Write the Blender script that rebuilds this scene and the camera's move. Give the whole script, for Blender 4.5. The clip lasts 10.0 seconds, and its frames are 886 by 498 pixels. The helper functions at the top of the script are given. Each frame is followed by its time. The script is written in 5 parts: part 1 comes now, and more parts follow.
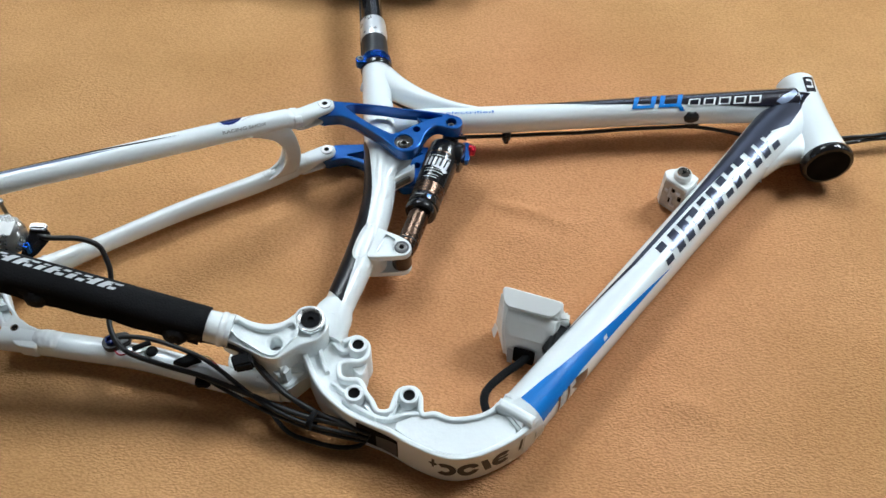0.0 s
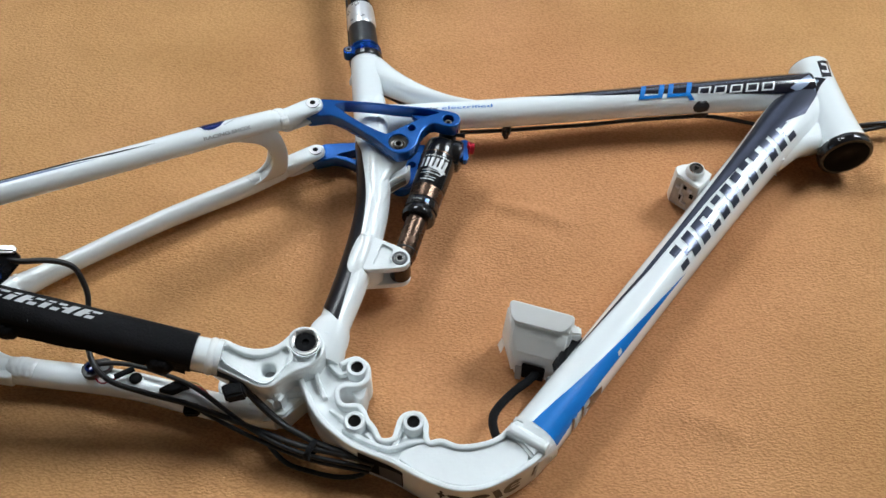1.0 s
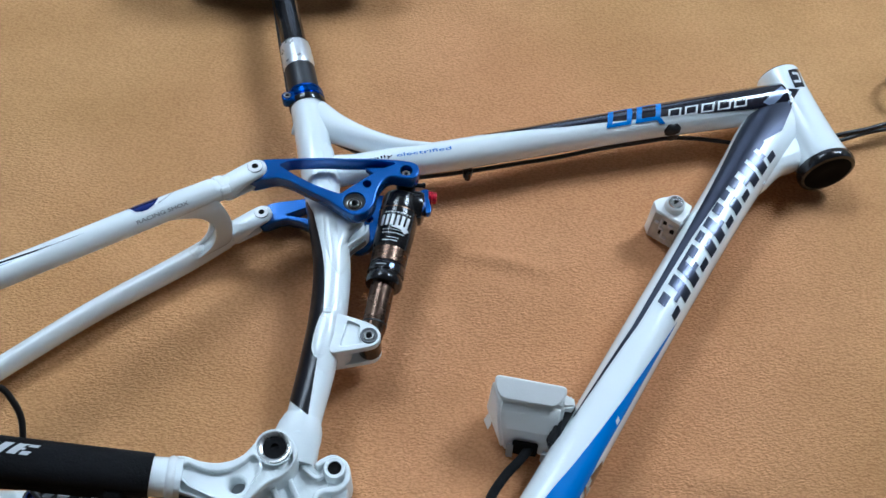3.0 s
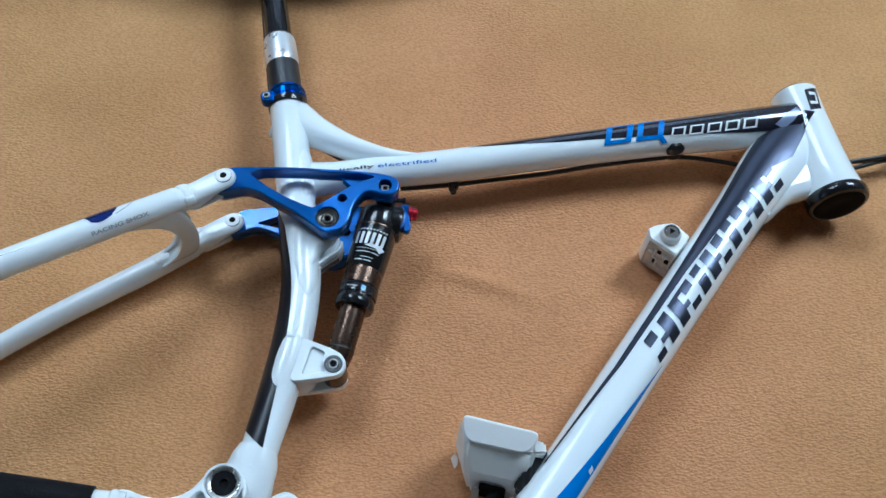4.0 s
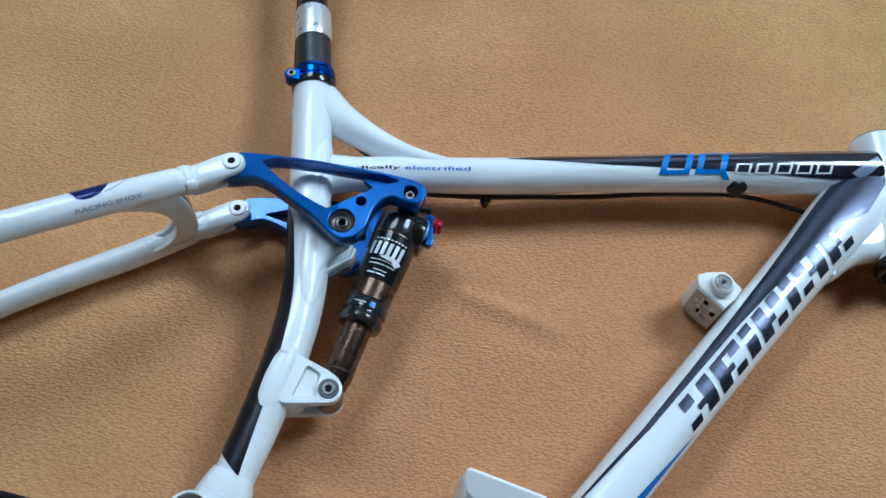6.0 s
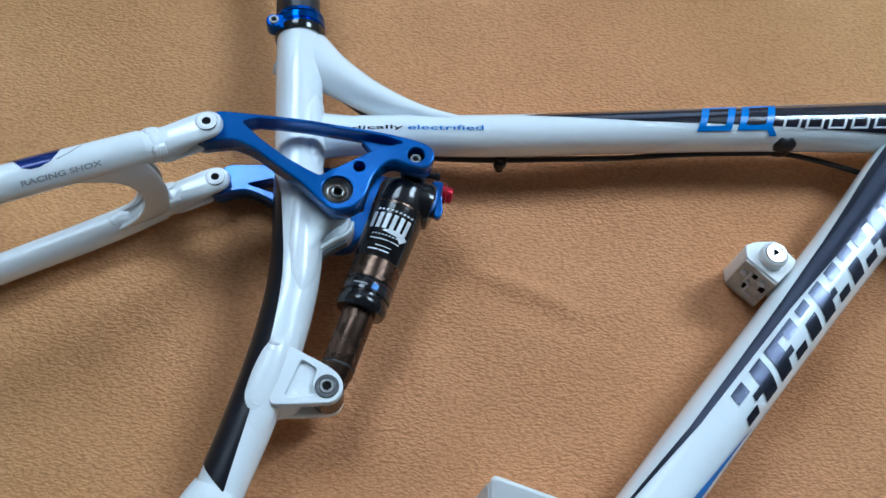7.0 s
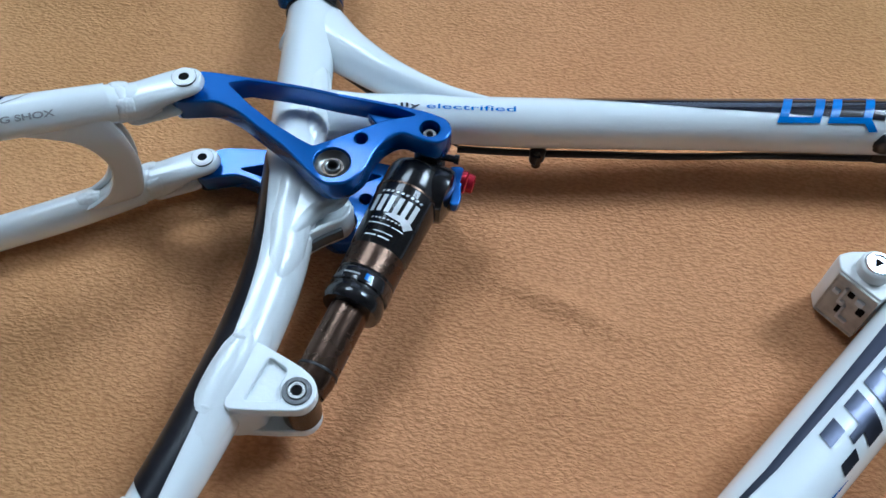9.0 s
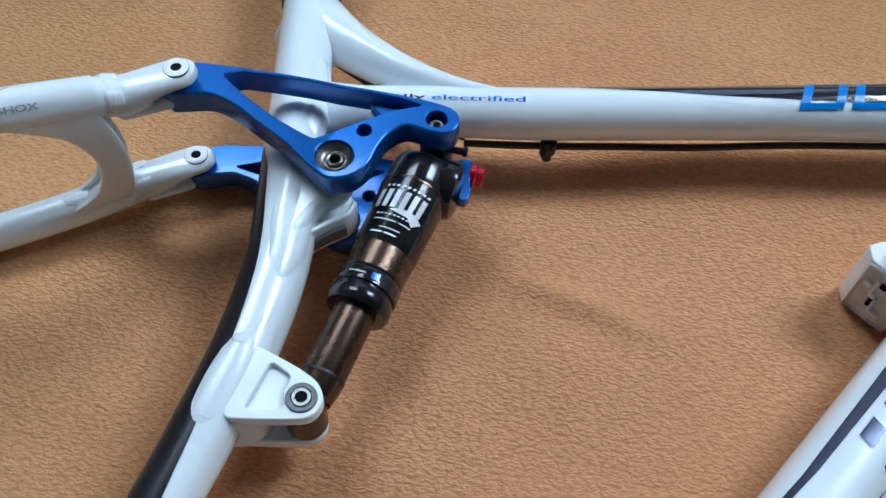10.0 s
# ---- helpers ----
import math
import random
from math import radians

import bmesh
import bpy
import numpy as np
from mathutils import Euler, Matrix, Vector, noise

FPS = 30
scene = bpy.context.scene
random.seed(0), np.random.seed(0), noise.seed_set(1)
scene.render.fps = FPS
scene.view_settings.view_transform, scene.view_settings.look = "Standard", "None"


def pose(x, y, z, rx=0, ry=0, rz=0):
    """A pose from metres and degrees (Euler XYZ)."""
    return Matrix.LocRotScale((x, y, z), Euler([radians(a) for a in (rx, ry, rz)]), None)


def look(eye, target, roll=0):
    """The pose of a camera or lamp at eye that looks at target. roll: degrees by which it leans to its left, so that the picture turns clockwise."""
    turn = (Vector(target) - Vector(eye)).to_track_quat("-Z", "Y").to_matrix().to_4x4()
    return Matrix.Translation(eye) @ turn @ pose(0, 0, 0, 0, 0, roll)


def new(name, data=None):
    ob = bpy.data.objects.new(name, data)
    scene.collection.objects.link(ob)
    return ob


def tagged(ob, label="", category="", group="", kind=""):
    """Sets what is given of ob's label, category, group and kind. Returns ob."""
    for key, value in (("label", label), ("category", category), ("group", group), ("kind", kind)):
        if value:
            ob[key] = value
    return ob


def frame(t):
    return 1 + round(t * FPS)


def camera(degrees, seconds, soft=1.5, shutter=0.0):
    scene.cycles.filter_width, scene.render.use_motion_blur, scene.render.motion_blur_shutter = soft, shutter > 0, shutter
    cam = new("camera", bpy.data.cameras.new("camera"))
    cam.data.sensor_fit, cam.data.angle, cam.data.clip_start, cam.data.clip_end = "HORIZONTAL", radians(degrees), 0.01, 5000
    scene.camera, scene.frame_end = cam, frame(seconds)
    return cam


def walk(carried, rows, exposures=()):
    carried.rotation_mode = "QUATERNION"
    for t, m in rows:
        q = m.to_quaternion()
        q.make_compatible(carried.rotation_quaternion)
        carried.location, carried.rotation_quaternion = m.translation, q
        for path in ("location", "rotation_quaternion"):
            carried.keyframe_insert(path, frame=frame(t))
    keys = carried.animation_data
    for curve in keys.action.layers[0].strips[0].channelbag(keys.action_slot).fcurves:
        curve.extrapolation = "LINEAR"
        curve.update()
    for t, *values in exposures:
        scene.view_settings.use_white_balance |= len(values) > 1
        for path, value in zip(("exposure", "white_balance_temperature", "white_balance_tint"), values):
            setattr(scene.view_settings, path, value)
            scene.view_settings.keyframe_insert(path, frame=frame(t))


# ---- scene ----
cam = camera(51.7, 10.0)
PATH = [
    (0, (0.019, 0.03, 0.902), (0.003, 1.231, -0.697), 1.6),
    (0.5, (0.008, 0.068, 0.893), (-0.002, 1.247, -0.722), 1.5),
    (1, (-0.003, 0.114, 0.881), (0.022, 1.243, -0.77), 2.0),
    (1.5, (-0.019, 0.154, 0.873), (0.021, 1.26, -0.793), 1.4),
    (2, (-0.032, 0.187, 0.866), (0.064, 1.269, -0.813), 2.3),
    (2.5, (-0.036, 0.213, 0.868), (0.118, 1.283, -0.815), 2.7),
    (2.7, (-0.036, 0.227, 0.867), (0.127, 1.296, -0.815), 3.2),
    (4, (0.021, 0.334, 0.851), (0.129, 1.317, -0.888), 4.1),
    (4.5, (0.04, 0.356, 0.847), (0.074, 1.332, -0.898), 3.2),
    (5, (0.047, 0.367, 0.836), (0.041, 1.341, -0.911), 4.2),
    (5.5, (0.037, 0.387, 0.815), (0.053, 1.353, -0.936), 7.1),
    (6.8, (-0.007, 0.469, 0.713), (0.135, 1.335, -1.084), 12.1),
    (7, (-0.003, 0.473, 0.688), (0.12, 1.34, -1.11), 11.8),
    (7.5, (0.015, 0.477, 0.638), (0.069, 1.405, -1.133), 9.1),
    (8, (0.037, 0.466, 0.602), (0.02, 1.467, -1.129), 6.2),
    (8.5, (0.05, 0.463, 0.573), (-0.031, 1.507, -1.131), 3.5),
    (9, (0.059, 0.463, 0.541), (-0.034, 1.533, -1.147), 2.6),
    (9.5, (0.062, 0.464, 0.524), (-0.024, 1.551, -1.153), 2.5),
    (10, (0.048, 0.47, 0.508), (-0.031, 1.568, -1.162), 2.4),
]
# the film's own exposure and white balance drift as it goes
EXPOSURES = [(0, -0.06, 6400, 10), (0.5, -0.06, 6450, 10), (1, -0.21, 6600, 12), (2, -0.30, 5850, 10), (2.5, -0.30, 5750, 10), (4, -0.39, 5370, 6), (5.5, -0.42, 5370, 6), (7, -0.44, 5390, 6.5), (8, -0.42, 5430, 7.3), (10, -0.38, 5450, 8)]
walk(cam, [(t, look(eye, target, roll)) for t, eye, target, roll in PATH], EXPOSURES)

# ---- light ----
world = bpy.data.worlds.new("sky")
scene.world = world
world.use_nodes = True
sky = world.node_tree.nodes.new("ShaderNodeTexSky")
sky.sky_type = "NISHITA"
sky.sun_disc = False
sky.sun_elevation, sky.sun_rotation = radians(48), radians(-25)
world.node_tree.nodes["Background"].inputs["Strength"].default_value = 0.1
world.node_tree.links.new(sky.outputs[0], world.node_tree.nodes["Background"].inputs["Color"])

# roof window openings in the ceiling: (x0, x1, y0, y1)
CEIL, ROOF = 4.47, 0.22
OPENINGS = [(-2.80, -0.65, 2.35, 4.40), (2.40, 4.95, 2.20, 4.15)]
WATTS = (150.0, 342.0)
# window opening in the north wall: x0, x1, z0, z1
NORTH, EAST, WALL_D = 5.20, 5.40, 0.24
SIDE_OPENING = (-1.00, 1.90, 1.20, 4.10)
# west wall opening for an unseen window, added as fill: y0, y1, z0, z1
WEST, WEST_OPENING = -3.0, (-0.95, 0.75, 0.90, 2.30)


def roof_light(o, watts):
    """The sky's light in a roof window's opening."""
    x0, x1, y0, y1 = o
    data = bpy.data.lights.new("roof_window_light", "AREA")
    data.shape, data.size, data.size_y = "RECTANGLE", x1 - x0, y1 - y0
    data.energy, data.color = watts, (0.85, 0.965, 1.03)
    ob = new("roof_window_light", data)
    ob.matrix_world = pose((x0 + x1) / 2, (y0 + y1) / 2, CEIL + 0.17)
    return ob


for opening, watts in zip(OPENINGS, WATTS):
    roof_light(opening, watts)


def side_light(o, watts):
    x0, x1, z0, z1 = o
    data = bpy.data.lights.new("window_light", "AREA")
    data.shape, data.size, data.size_y = "RECTANGLE", x1 - x0, z1 - z0
    data.energy, data.color = watts, (0.85, 0.965, 1.03)
    ob = new("window_light", data)
    ob.matrix_world = look(((x0 + x1) / 2, NORTH + 0.17, (z0 + z1) / 2), ((x0 + x1) / 2, 0, (z0 + z1) / 2))
    return ob


side_light(SIDE_OPENING, 13.0)


def west_fill(o, watts):
    y0, y1, z0, z1 = o
    data = bpy.data.lights.new("window_light", "AREA")
    data.shape, data.size, data.size_y = "RECTANGLE", y1 - y0, z1 - z0
    data.energy, data.color = watts, (0.85, 0.965, 1.03)
    ob = new("window_light", data)
    ob.matrix_world = look((WEST - 0.17, (y0 + y1) / 2, (z0 + z1) / 2), (0, (y0 + y1) / 2, (z0 + z1) / 2))
    return ob


# weak fill for the left side, from a source added out of view
west_fill(WEST_OPENING, 2.0)

# ---- materials ----


def material(name, color, rough=0.5, metal=0.0, coat=0.0, vary=0.0, vary_scale=30.0, dark=0.6, bump=0.0, bump_scale=400.0,
             stretch=(1, 1, 1), sheen=0.0, rough_vary=0.0, spec=0.5, coat_rough=0.06):
    """A surface with colour, gloss, two scales of variation and a fine relief."""
    m = bpy.data.materials.new(name)
    m.use_nodes = True
    nt = m.node_tree
    b = nt.nodes["Principled BSDF"]
    b.inputs["Base Color"].default_value = (*color, 1)
    b.inputs["Roughness"].default_value, b.inputs["Metallic"].default_value = rough, metal
    b.inputs["Coat Weight"].default_value, b.inputs["Coat Roughness"].default_value = coat, coat_rough
    b.inputs["Sheen Weight"].default_value = sheen
    b.inputs["Specular IOR Level"].default_value = spec
    co = nt.nodes.new("ShaderNodeTexCoord")
    mp = nt.nodes.new("ShaderNodeMapping")
    mp.inputs["Scale"].default_value = stretch
    nt.links.new(co.outputs["Object"], mp.inputs["Vector"])
    if vary or rough_vary:
        n1 = nt.nodes.new("ShaderNodeTexNoise")
        n1.inputs["Scale"].default_value, n1.inputs["Detail"].default_value = vary_scale, 8
        nt.links.new(mp.outputs[0], n1.inputs["Vector"])
    if vary:
        ramp = nt.nodes.new("ShaderNodeValToRGB")
        ramp.color_ramp.elements[0].position, ramp.color_ramp.elements[1].position = 0.5 - 0.25 / max(vary, 0.3), 0.62
        ramp.color_ramp.elements[0].color = (*[c * (1 - vary * (1 - dark)) for c in color], 1)
        ramp.color_ramp.elements[1].color = (*color, 1)
        nt.links.new(n1.outputs["Fac"], ramp.inputs["Fac"])
        nt.links.new(ramp.outputs["Color"], b.inputs["Base Color"])
    if rough_vary:
        rr = nt.nodes.new("ShaderNodeMapRange")
        rr.inputs["To Min"].default_value, rr.inputs["To Max"].default_value = max(rough - rough_vary, 0.02), rough + rough_vary
        nt.links.new(n1.outputs["Fac"], rr.inputs["Value"])
        nt.links.new(rr.outputs[0], b.inputs["Roughness"])
    if bump:
        n2 = nt.nodes.new("ShaderNodeTexNoise")
        n2.inputs["Scale"].default_value, n2.inputs["Detail"].default_value = bump_scale, 3
        nt.links.new(mp.outputs[0], n2.inputs["Vector"])
        bp = nt.nodes.new("ShaderNodeBump")
        bp.inputs["Distance"].default_value, bp.inputs["Strength"].default_value = bump, 1.0
        nt.links.new(n2.outputs["Fac"], bp.inputs["Height"])
        nt.links.new(bp.outputs["Normal"], b.inputs["Normal"])
    return m


WHITE = material("white_lacquer", (0.87, 0.925, 0.935), 0.35, coat=1.0, coat_rough=0.03, vary=0.1, vary_scale=14, dark=0.85, bump=0.00008, bump_scale=60, rough_vary=0.06)
WHITE.node_tree.nodes["Principled BSDF"].inputs["Coat IOR"].default_value = 1.6
CAST = material("white_cast_lacquer", (0.83, 0.87, 0.875), 0.46, coat=0.22, vary=0.2, vary_scale=40, dark=0.8, bump=0.0004, bump_scale=170, coat_rough=0.12)
WELD = material("white_weld_lacquer", (0.85, 0.895, 0.90), 0.3, coat=0.9, bump=0.0004, bump_scale=120)
BLUE = material("blue_anodised", (0.004, 0.110, 0.43), 0.26, metal=0.5, coat=0.8, vary=0.2, vary_scale=60, dark=0.8, bump=0.00005, bump_scale=900, coat_rough=0.06)
BLUE_RING = material("blue_polished", (0.008, 0.10, 0.48), 0.16, metal=0.85, vary=0.2, vary_scale=80)
BLACK = material("black_gloss", (0.012, 0.012, 0.014), 0.16, coat=0.5, vary=0.3, vary_scale=50)
CAN_BLACK = material("black_can", (0.009, 0.009, 0.010), 0.20, coat=0.6, vary=0.3, vary_scale=60, spec=0.35)
BLACK_MATT = material("black_anodised", (0.02, 0.021, 0.024), 0.38, vary=0.3, vary_scale=90, bump=0.00006, bump_scale=1500)
RUBBER = material("black_rubber", (0.008, 0.008, 0.009), 0.42, vary=0.4, vary_scale=60, bump=0.0002, bump_scale=500)
NEOPRENE = material("black_neoprene", (0.007, 0.007, 0.008), 0.8, vary=0.4, vary_scale=35, bump=0.0006, bump_scale=420, sheen=0.03, spec=0.15)
BRONZE = material("bronze_anodised", (0.125, 0.078, 0.055), 0.27, metal=0.92, vary=0.3, vary_scale=70, bump=0.00003, bump_scale=900, rough_vary=0.06)
DARK_BRONZE = material("dark_bronze", (0.05, 0.033, 0.022), 0.22, metal=0.7, coat=0.3, vary=0.3, vary_scale=60)
STEEL = material("brushed_steel", (0.27, 0.27, 0.26), 0.38, metal=1.0, vary=0.4, vary_scale=120, rough_vary=0.1)
CHROME = material("polished_silver", (0.78, 0.79, 0.8), 0.1, metal=1.0, vary=0.2, vary_scale=50, rough_vary=0.05)
NUT_SILVER = material("bright_silver", (0.80, 0.81, 0.82), 0.3, metal=0.6, vary=0.3, vary_scale=70, rough_vary=0.1)
CAST_SILVER = material("cast_silver", (0.50, 0.50, 0.49), 0.28, metal=0.9, vary=0.4, vary_scale=90, rough_vary=0.12, bump=0.0003, bump_scale=150)
SATIN = material("satin_silver", (0.82, 0.82, 0.81), 0.22, metal=0.7, vary=0.2, vary_scale=90)
# shiny washer metal, its window reflection put into a plain white
WASHER_WHITE = material("washer_sheen_white", (0.93, 0.94, 0.94), 0.3, vary=0.15, vary_scale=120)
# near black: painted shade inside bores and sockets, also matt black parts
DARK_HOLE = material("dark_bore", (0.008, 0.007, 0.007), 0.8, vary=0.3, spec=0.1)
NAVY = material("navy_decal", (0.010, 0.012, 0.026), 0.12, coat=1.0, coat_rough=0.04, spec=1.0, vary=0.3, vary_scale=60)
NAVY.node_tree.nodes["Principled BSDF"].inputs["Coat IOR"].default_value = 1.75
BAND_BLACK = material("black_band", (0.010, 0.010, 0.014), 0.3, coat=0.3, coat_rough=0.15, spec=0.3, vary=0.3, vary_scale=60)
DEEP_BLUE = material("deep_blue_foil", (0.006, 0.022, 0.16), 0.16, metal=0.3, coat=0.8, coat_rough=0.04, vary=0.2, vary_scale=60)
NAVY_FOIL = material("navy_foil", (0.074, 0.084, 0.122), 0.28, metal=0.85, coat=0.5, coat_rough=0.08, vary=0.3, vary_scale=60)
FOIL = material("grey_blue_foil", (0.30, 0.36, 0.50), 0.22, metal=0.2, coat=0.5, vary=0.35, vary_scale=45, dark=0.55)
SKY_BLUE = material("blue_decal", (0.005, 0.195, 0.62), 0.25, coat=0.6, vary=0.2, vary_scale=40, dark=0.85)
DECAL_WHITE = material("white_print", (0.72, 0.73, 0.74), 0.35, vary=0.3, vary_scale=200)
COVER_PRINT = material("worn_white_print", (0.52, 0.53, 0.54), 0.5, vary=0.5, vary_scale=130)
DECAL_GREY = material("grey_print", (0.36, 0.37, 0.38), 0.4, vary=0.4, vary_scale=150)
PLASTIC = material("light_grey_plastic", (0.87, 0.875, 0.85), 0.42, vary=0.2, vary_scale=50, dark=0.85, bump=0.00012, bump_scale=700)
SMOKE = material("smoky_plastic", (0.66, 0.64, 0.58), 0.2, vary=0.7, vary_scale=110, dark=0.35)
RED = material("red_anodised", (0.55, 0.012, 0.035), 0.25, metal=0.6, coat=0.3, vary=0.2)
PORT_GREY = material("dark_grey_plastic", (0.10, 0.105, 0.11), 0.35, vary=0.4, vary_scale=80)
BRASS = material("brass_strip", (0.42, 0.30, 0.13), 0.3, metal=0.9, vary=0.3)
WALL_PAINT = material("wall_paint", (0.11, 0.10, 0.09), 0.9, vary=0.2, vary_scale=3, dark=0.9, bump=0.001, bump_scale=120)
CEIL_PAINT = material("ceiling_paint", (0.22, 0.21, 0.195), 0.9, vary=0.15, vary_scale=2, dark=0.9, bump=0.0008, bump_scale=150)
WOOD = material("oak_floor", (0.30, 0.19, 0.10), 0.45, vary=0.7, vary_scale=6, stretch=(1, 9, 1), bump=0.0006, bump_scale=60)
FRAME_PAINT = material("window_frame_paint", (0.8, 0.8, 0.78), 0.35, vary=0.15, vary_scale=5)


def fleece():
    """Orange fleece: pebbled nap with crease shade in its colour, brushed patches and lint."""
    m = bpy.data.materials.new("orange_fleece")
    m.use_nodes = True
    nt = m.node_tree
    b = nt.nodes["Principled BSDF"]
    b.inputs["Roughness"].default_value, b.inputs["Specular IOR Level"].default_value = 0.95, 0.12
    co = nt.nodes.new("ShaderNodeTexCoord")

    def noise_at(scale, stretch, detail, distort=0.0, rough=0.5):
        mp = nt.nodes.new("ShaderNodeMapping")
        mp.inputs["Scale"].default_value = stretch
        nt.links.new(co.outputs["Object"], mp.inputs["Vector"])
        n = nt.nodes.new("ShaderNodeTexNoise")
        n.inputs["Scale"].default_value, n.inputs["Detail"].default_value = scale, detail
        n.inputs["Distortion"].default_value, n.inputs["Roughness"].default_value = distort, rough
        nt.links.new(mp.outputs[0], n.inputs["Vector"])
        return n.outputs["Fac"]

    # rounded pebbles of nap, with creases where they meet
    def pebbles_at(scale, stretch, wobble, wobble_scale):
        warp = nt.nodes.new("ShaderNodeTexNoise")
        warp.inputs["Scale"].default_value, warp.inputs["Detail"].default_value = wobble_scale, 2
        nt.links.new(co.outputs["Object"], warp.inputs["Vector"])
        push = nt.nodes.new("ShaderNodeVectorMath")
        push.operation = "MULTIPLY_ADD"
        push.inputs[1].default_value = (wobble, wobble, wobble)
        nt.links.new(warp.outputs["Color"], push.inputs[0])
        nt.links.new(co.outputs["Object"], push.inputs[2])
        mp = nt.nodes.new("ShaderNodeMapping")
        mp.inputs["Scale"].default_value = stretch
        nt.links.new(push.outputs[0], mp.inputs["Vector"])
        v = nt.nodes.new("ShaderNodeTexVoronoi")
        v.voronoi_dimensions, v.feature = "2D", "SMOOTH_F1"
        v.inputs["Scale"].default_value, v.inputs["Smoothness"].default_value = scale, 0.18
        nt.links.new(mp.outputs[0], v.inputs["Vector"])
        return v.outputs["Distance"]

    def combine(op, a, b):
        n = nt.nodes.new("ShaderNodeMath")
        n.operation = op
        for k, v in enumerate((a, b)):
            if isinstance(v, float):
                n.inputs[k].default_value = v
            else:
                nt.links.new(v, n.inputs[k])
        return n.outputs[0]

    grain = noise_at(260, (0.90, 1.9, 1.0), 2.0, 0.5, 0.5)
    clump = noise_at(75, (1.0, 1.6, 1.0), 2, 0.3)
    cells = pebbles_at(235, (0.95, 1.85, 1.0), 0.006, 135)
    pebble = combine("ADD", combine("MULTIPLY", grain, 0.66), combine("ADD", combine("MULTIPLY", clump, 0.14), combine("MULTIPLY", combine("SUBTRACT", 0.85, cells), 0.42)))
    fibre = noise_at(900, (1, 1, 1), 2)
    patch = noise_at(5, (1, 1.4, 1), 4)
    blotch = noise_at(1.3, (1, 1, 1), 2)
    # colour follows the relief: shade between the pebbles is painted at the low end
    crease_shade = nt.nodes.new("ShaderNodeValToRGB")
    e = crease_shade.color_ramp.elements
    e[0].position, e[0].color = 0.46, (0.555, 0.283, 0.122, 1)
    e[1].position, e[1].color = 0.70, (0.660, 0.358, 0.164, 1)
    nt.links.new(pebble, crease_shade.inputs["Fac"])
    nap = nt.nodes.new("ShaderNodeValToRGB")
    e = nap.color_ramp.elements
    e[0].position, e[0].color = 0.35, (0.86, 0.84, 0.80, 1)
    e[1].position, e[1].color = 0.65, (1.0, 1.0, 1.0, 1)
    nt.links.new(patch, nap.inputs["Fac"])
    mix = nt.nodes.new("ShaderNodeMix")
    mix.data_type, mix.blend_type = "RGBA", "MULTIPLY"
    mix.inputs["Factor"].default_value = 1.0
    nt.links.new(crease_shade.outputs["Color"], mix.inputs["A"])
    nt.links.new(nap.outputs["Color"], mix.inputs["B"])
    lens_tint = nt.nodes.new("ShaderNodeValToRGB")
    e = lens_tint.color_ramp.elements
    e[0].position, e[0].color = 0.40, (0.975, 1.0, 0.955, 1)
    e[1].position, e[1].color = 0.60, (1.01, 0.915, 0.955, 1)
    # middle redder, outside yellower: lens colour shading put into the fleece colour, unevenly
    away = nt.nodes.new("ShaderNodeVectorMath")
    away.operation = "DISTANCE"
    nt.links.new(co.outputs["Object"], away.inputs[0])
    away.inputs[1].default_value = (0.12, 0.70, 0.0)
    mid_share = nt.nodes.new("ShaderNodeMapRange")
    mid_share.inputs["From Min"].default_value, mid_share.inputs["From Max"].default_value = 0.62, 0.08
    nt.links.new(away.outputs["Value"], mid_share.inputs["Value"])
    nt.links.new(combine("ADD", combine("MULTIPLY", mid_share.outputs[0], 0.26), combine("ADD", combine("MULTIPLY", blotch, 0.5), 0.14)), lens_tint.inputs["Fac"])
    both = nt.nodes.new("ShaderNodeMix")
    both.data_type, both.blend_type = "RGBA", "MULTIPLY"
    both.inputs["Factor"].default_value = 1.0
    nt.links.new(mix.outputs["Result"], both.inputs["A"])
    nt.links.new(lens_tint.outputs["Color"], both.inputs["B"])
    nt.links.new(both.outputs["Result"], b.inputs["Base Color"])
    b1 = nt.nodes.new("ShaderNodeBump")
    b1.inputs["Distance"].default_value = 0.0019
    nt.links.new(pebble, b1.inputs["Height"])
    b2 = nt.nodes.new("ShaderNodeBump")
    b2.inputs["Distance"].default_value = 0.00018
    nt.links.new(fibre, b2.inputs["Height"])
    nt.links.new(b1.outputs["Normal"], b2.inputs["Normal"])
    nt.links.new(b2.outputs["Normal"], b.inputs["Normal"])
    return m


FLEECE = fleece()


def glass():
    m = bpy.data.materials.new("window_glass")
    m.use_nodes = True
    b = m.node_tree.nodes["Principled BSDF"]
    b.inputs["Transmission Weight"].default_value, b.inputs["Roughness"].default_value = 1.0, 0.0
    b.inputs["IOR"].default_value = 1.45
    return m


GLASS = glass()

# ---- building blocks ----


def part(name, bm, mat, parent=None, label="", smooth=40):
    """Links a bmesh, built in world places, as one mesh object under its thing or part."""
    bmesh.ops.recalc_face_normals(bm, faces=bm.faces[:])
    data = bpy.data.meshes.new(name)
    bm.to_mesh(data)
    bm.free()
    data.materials.append(mat)
    if smooth:
        data.set_sharp_from_angle(angle=radians(smooth))
        data.polygons.foreach_set("use_smooth", [p.material_index == 0 for p in data.polygons])
        data.polygons.foreach_set("material_index", [0] * len(data.polygons))
    ob = new(name, data)
    if parent is not None:
        ob.parent = parent
        at = parent.location
        ob.matrix_parent_inverse = Matrix.Translation(-at)
    if label:
        tagged(ob, label)
    return ob


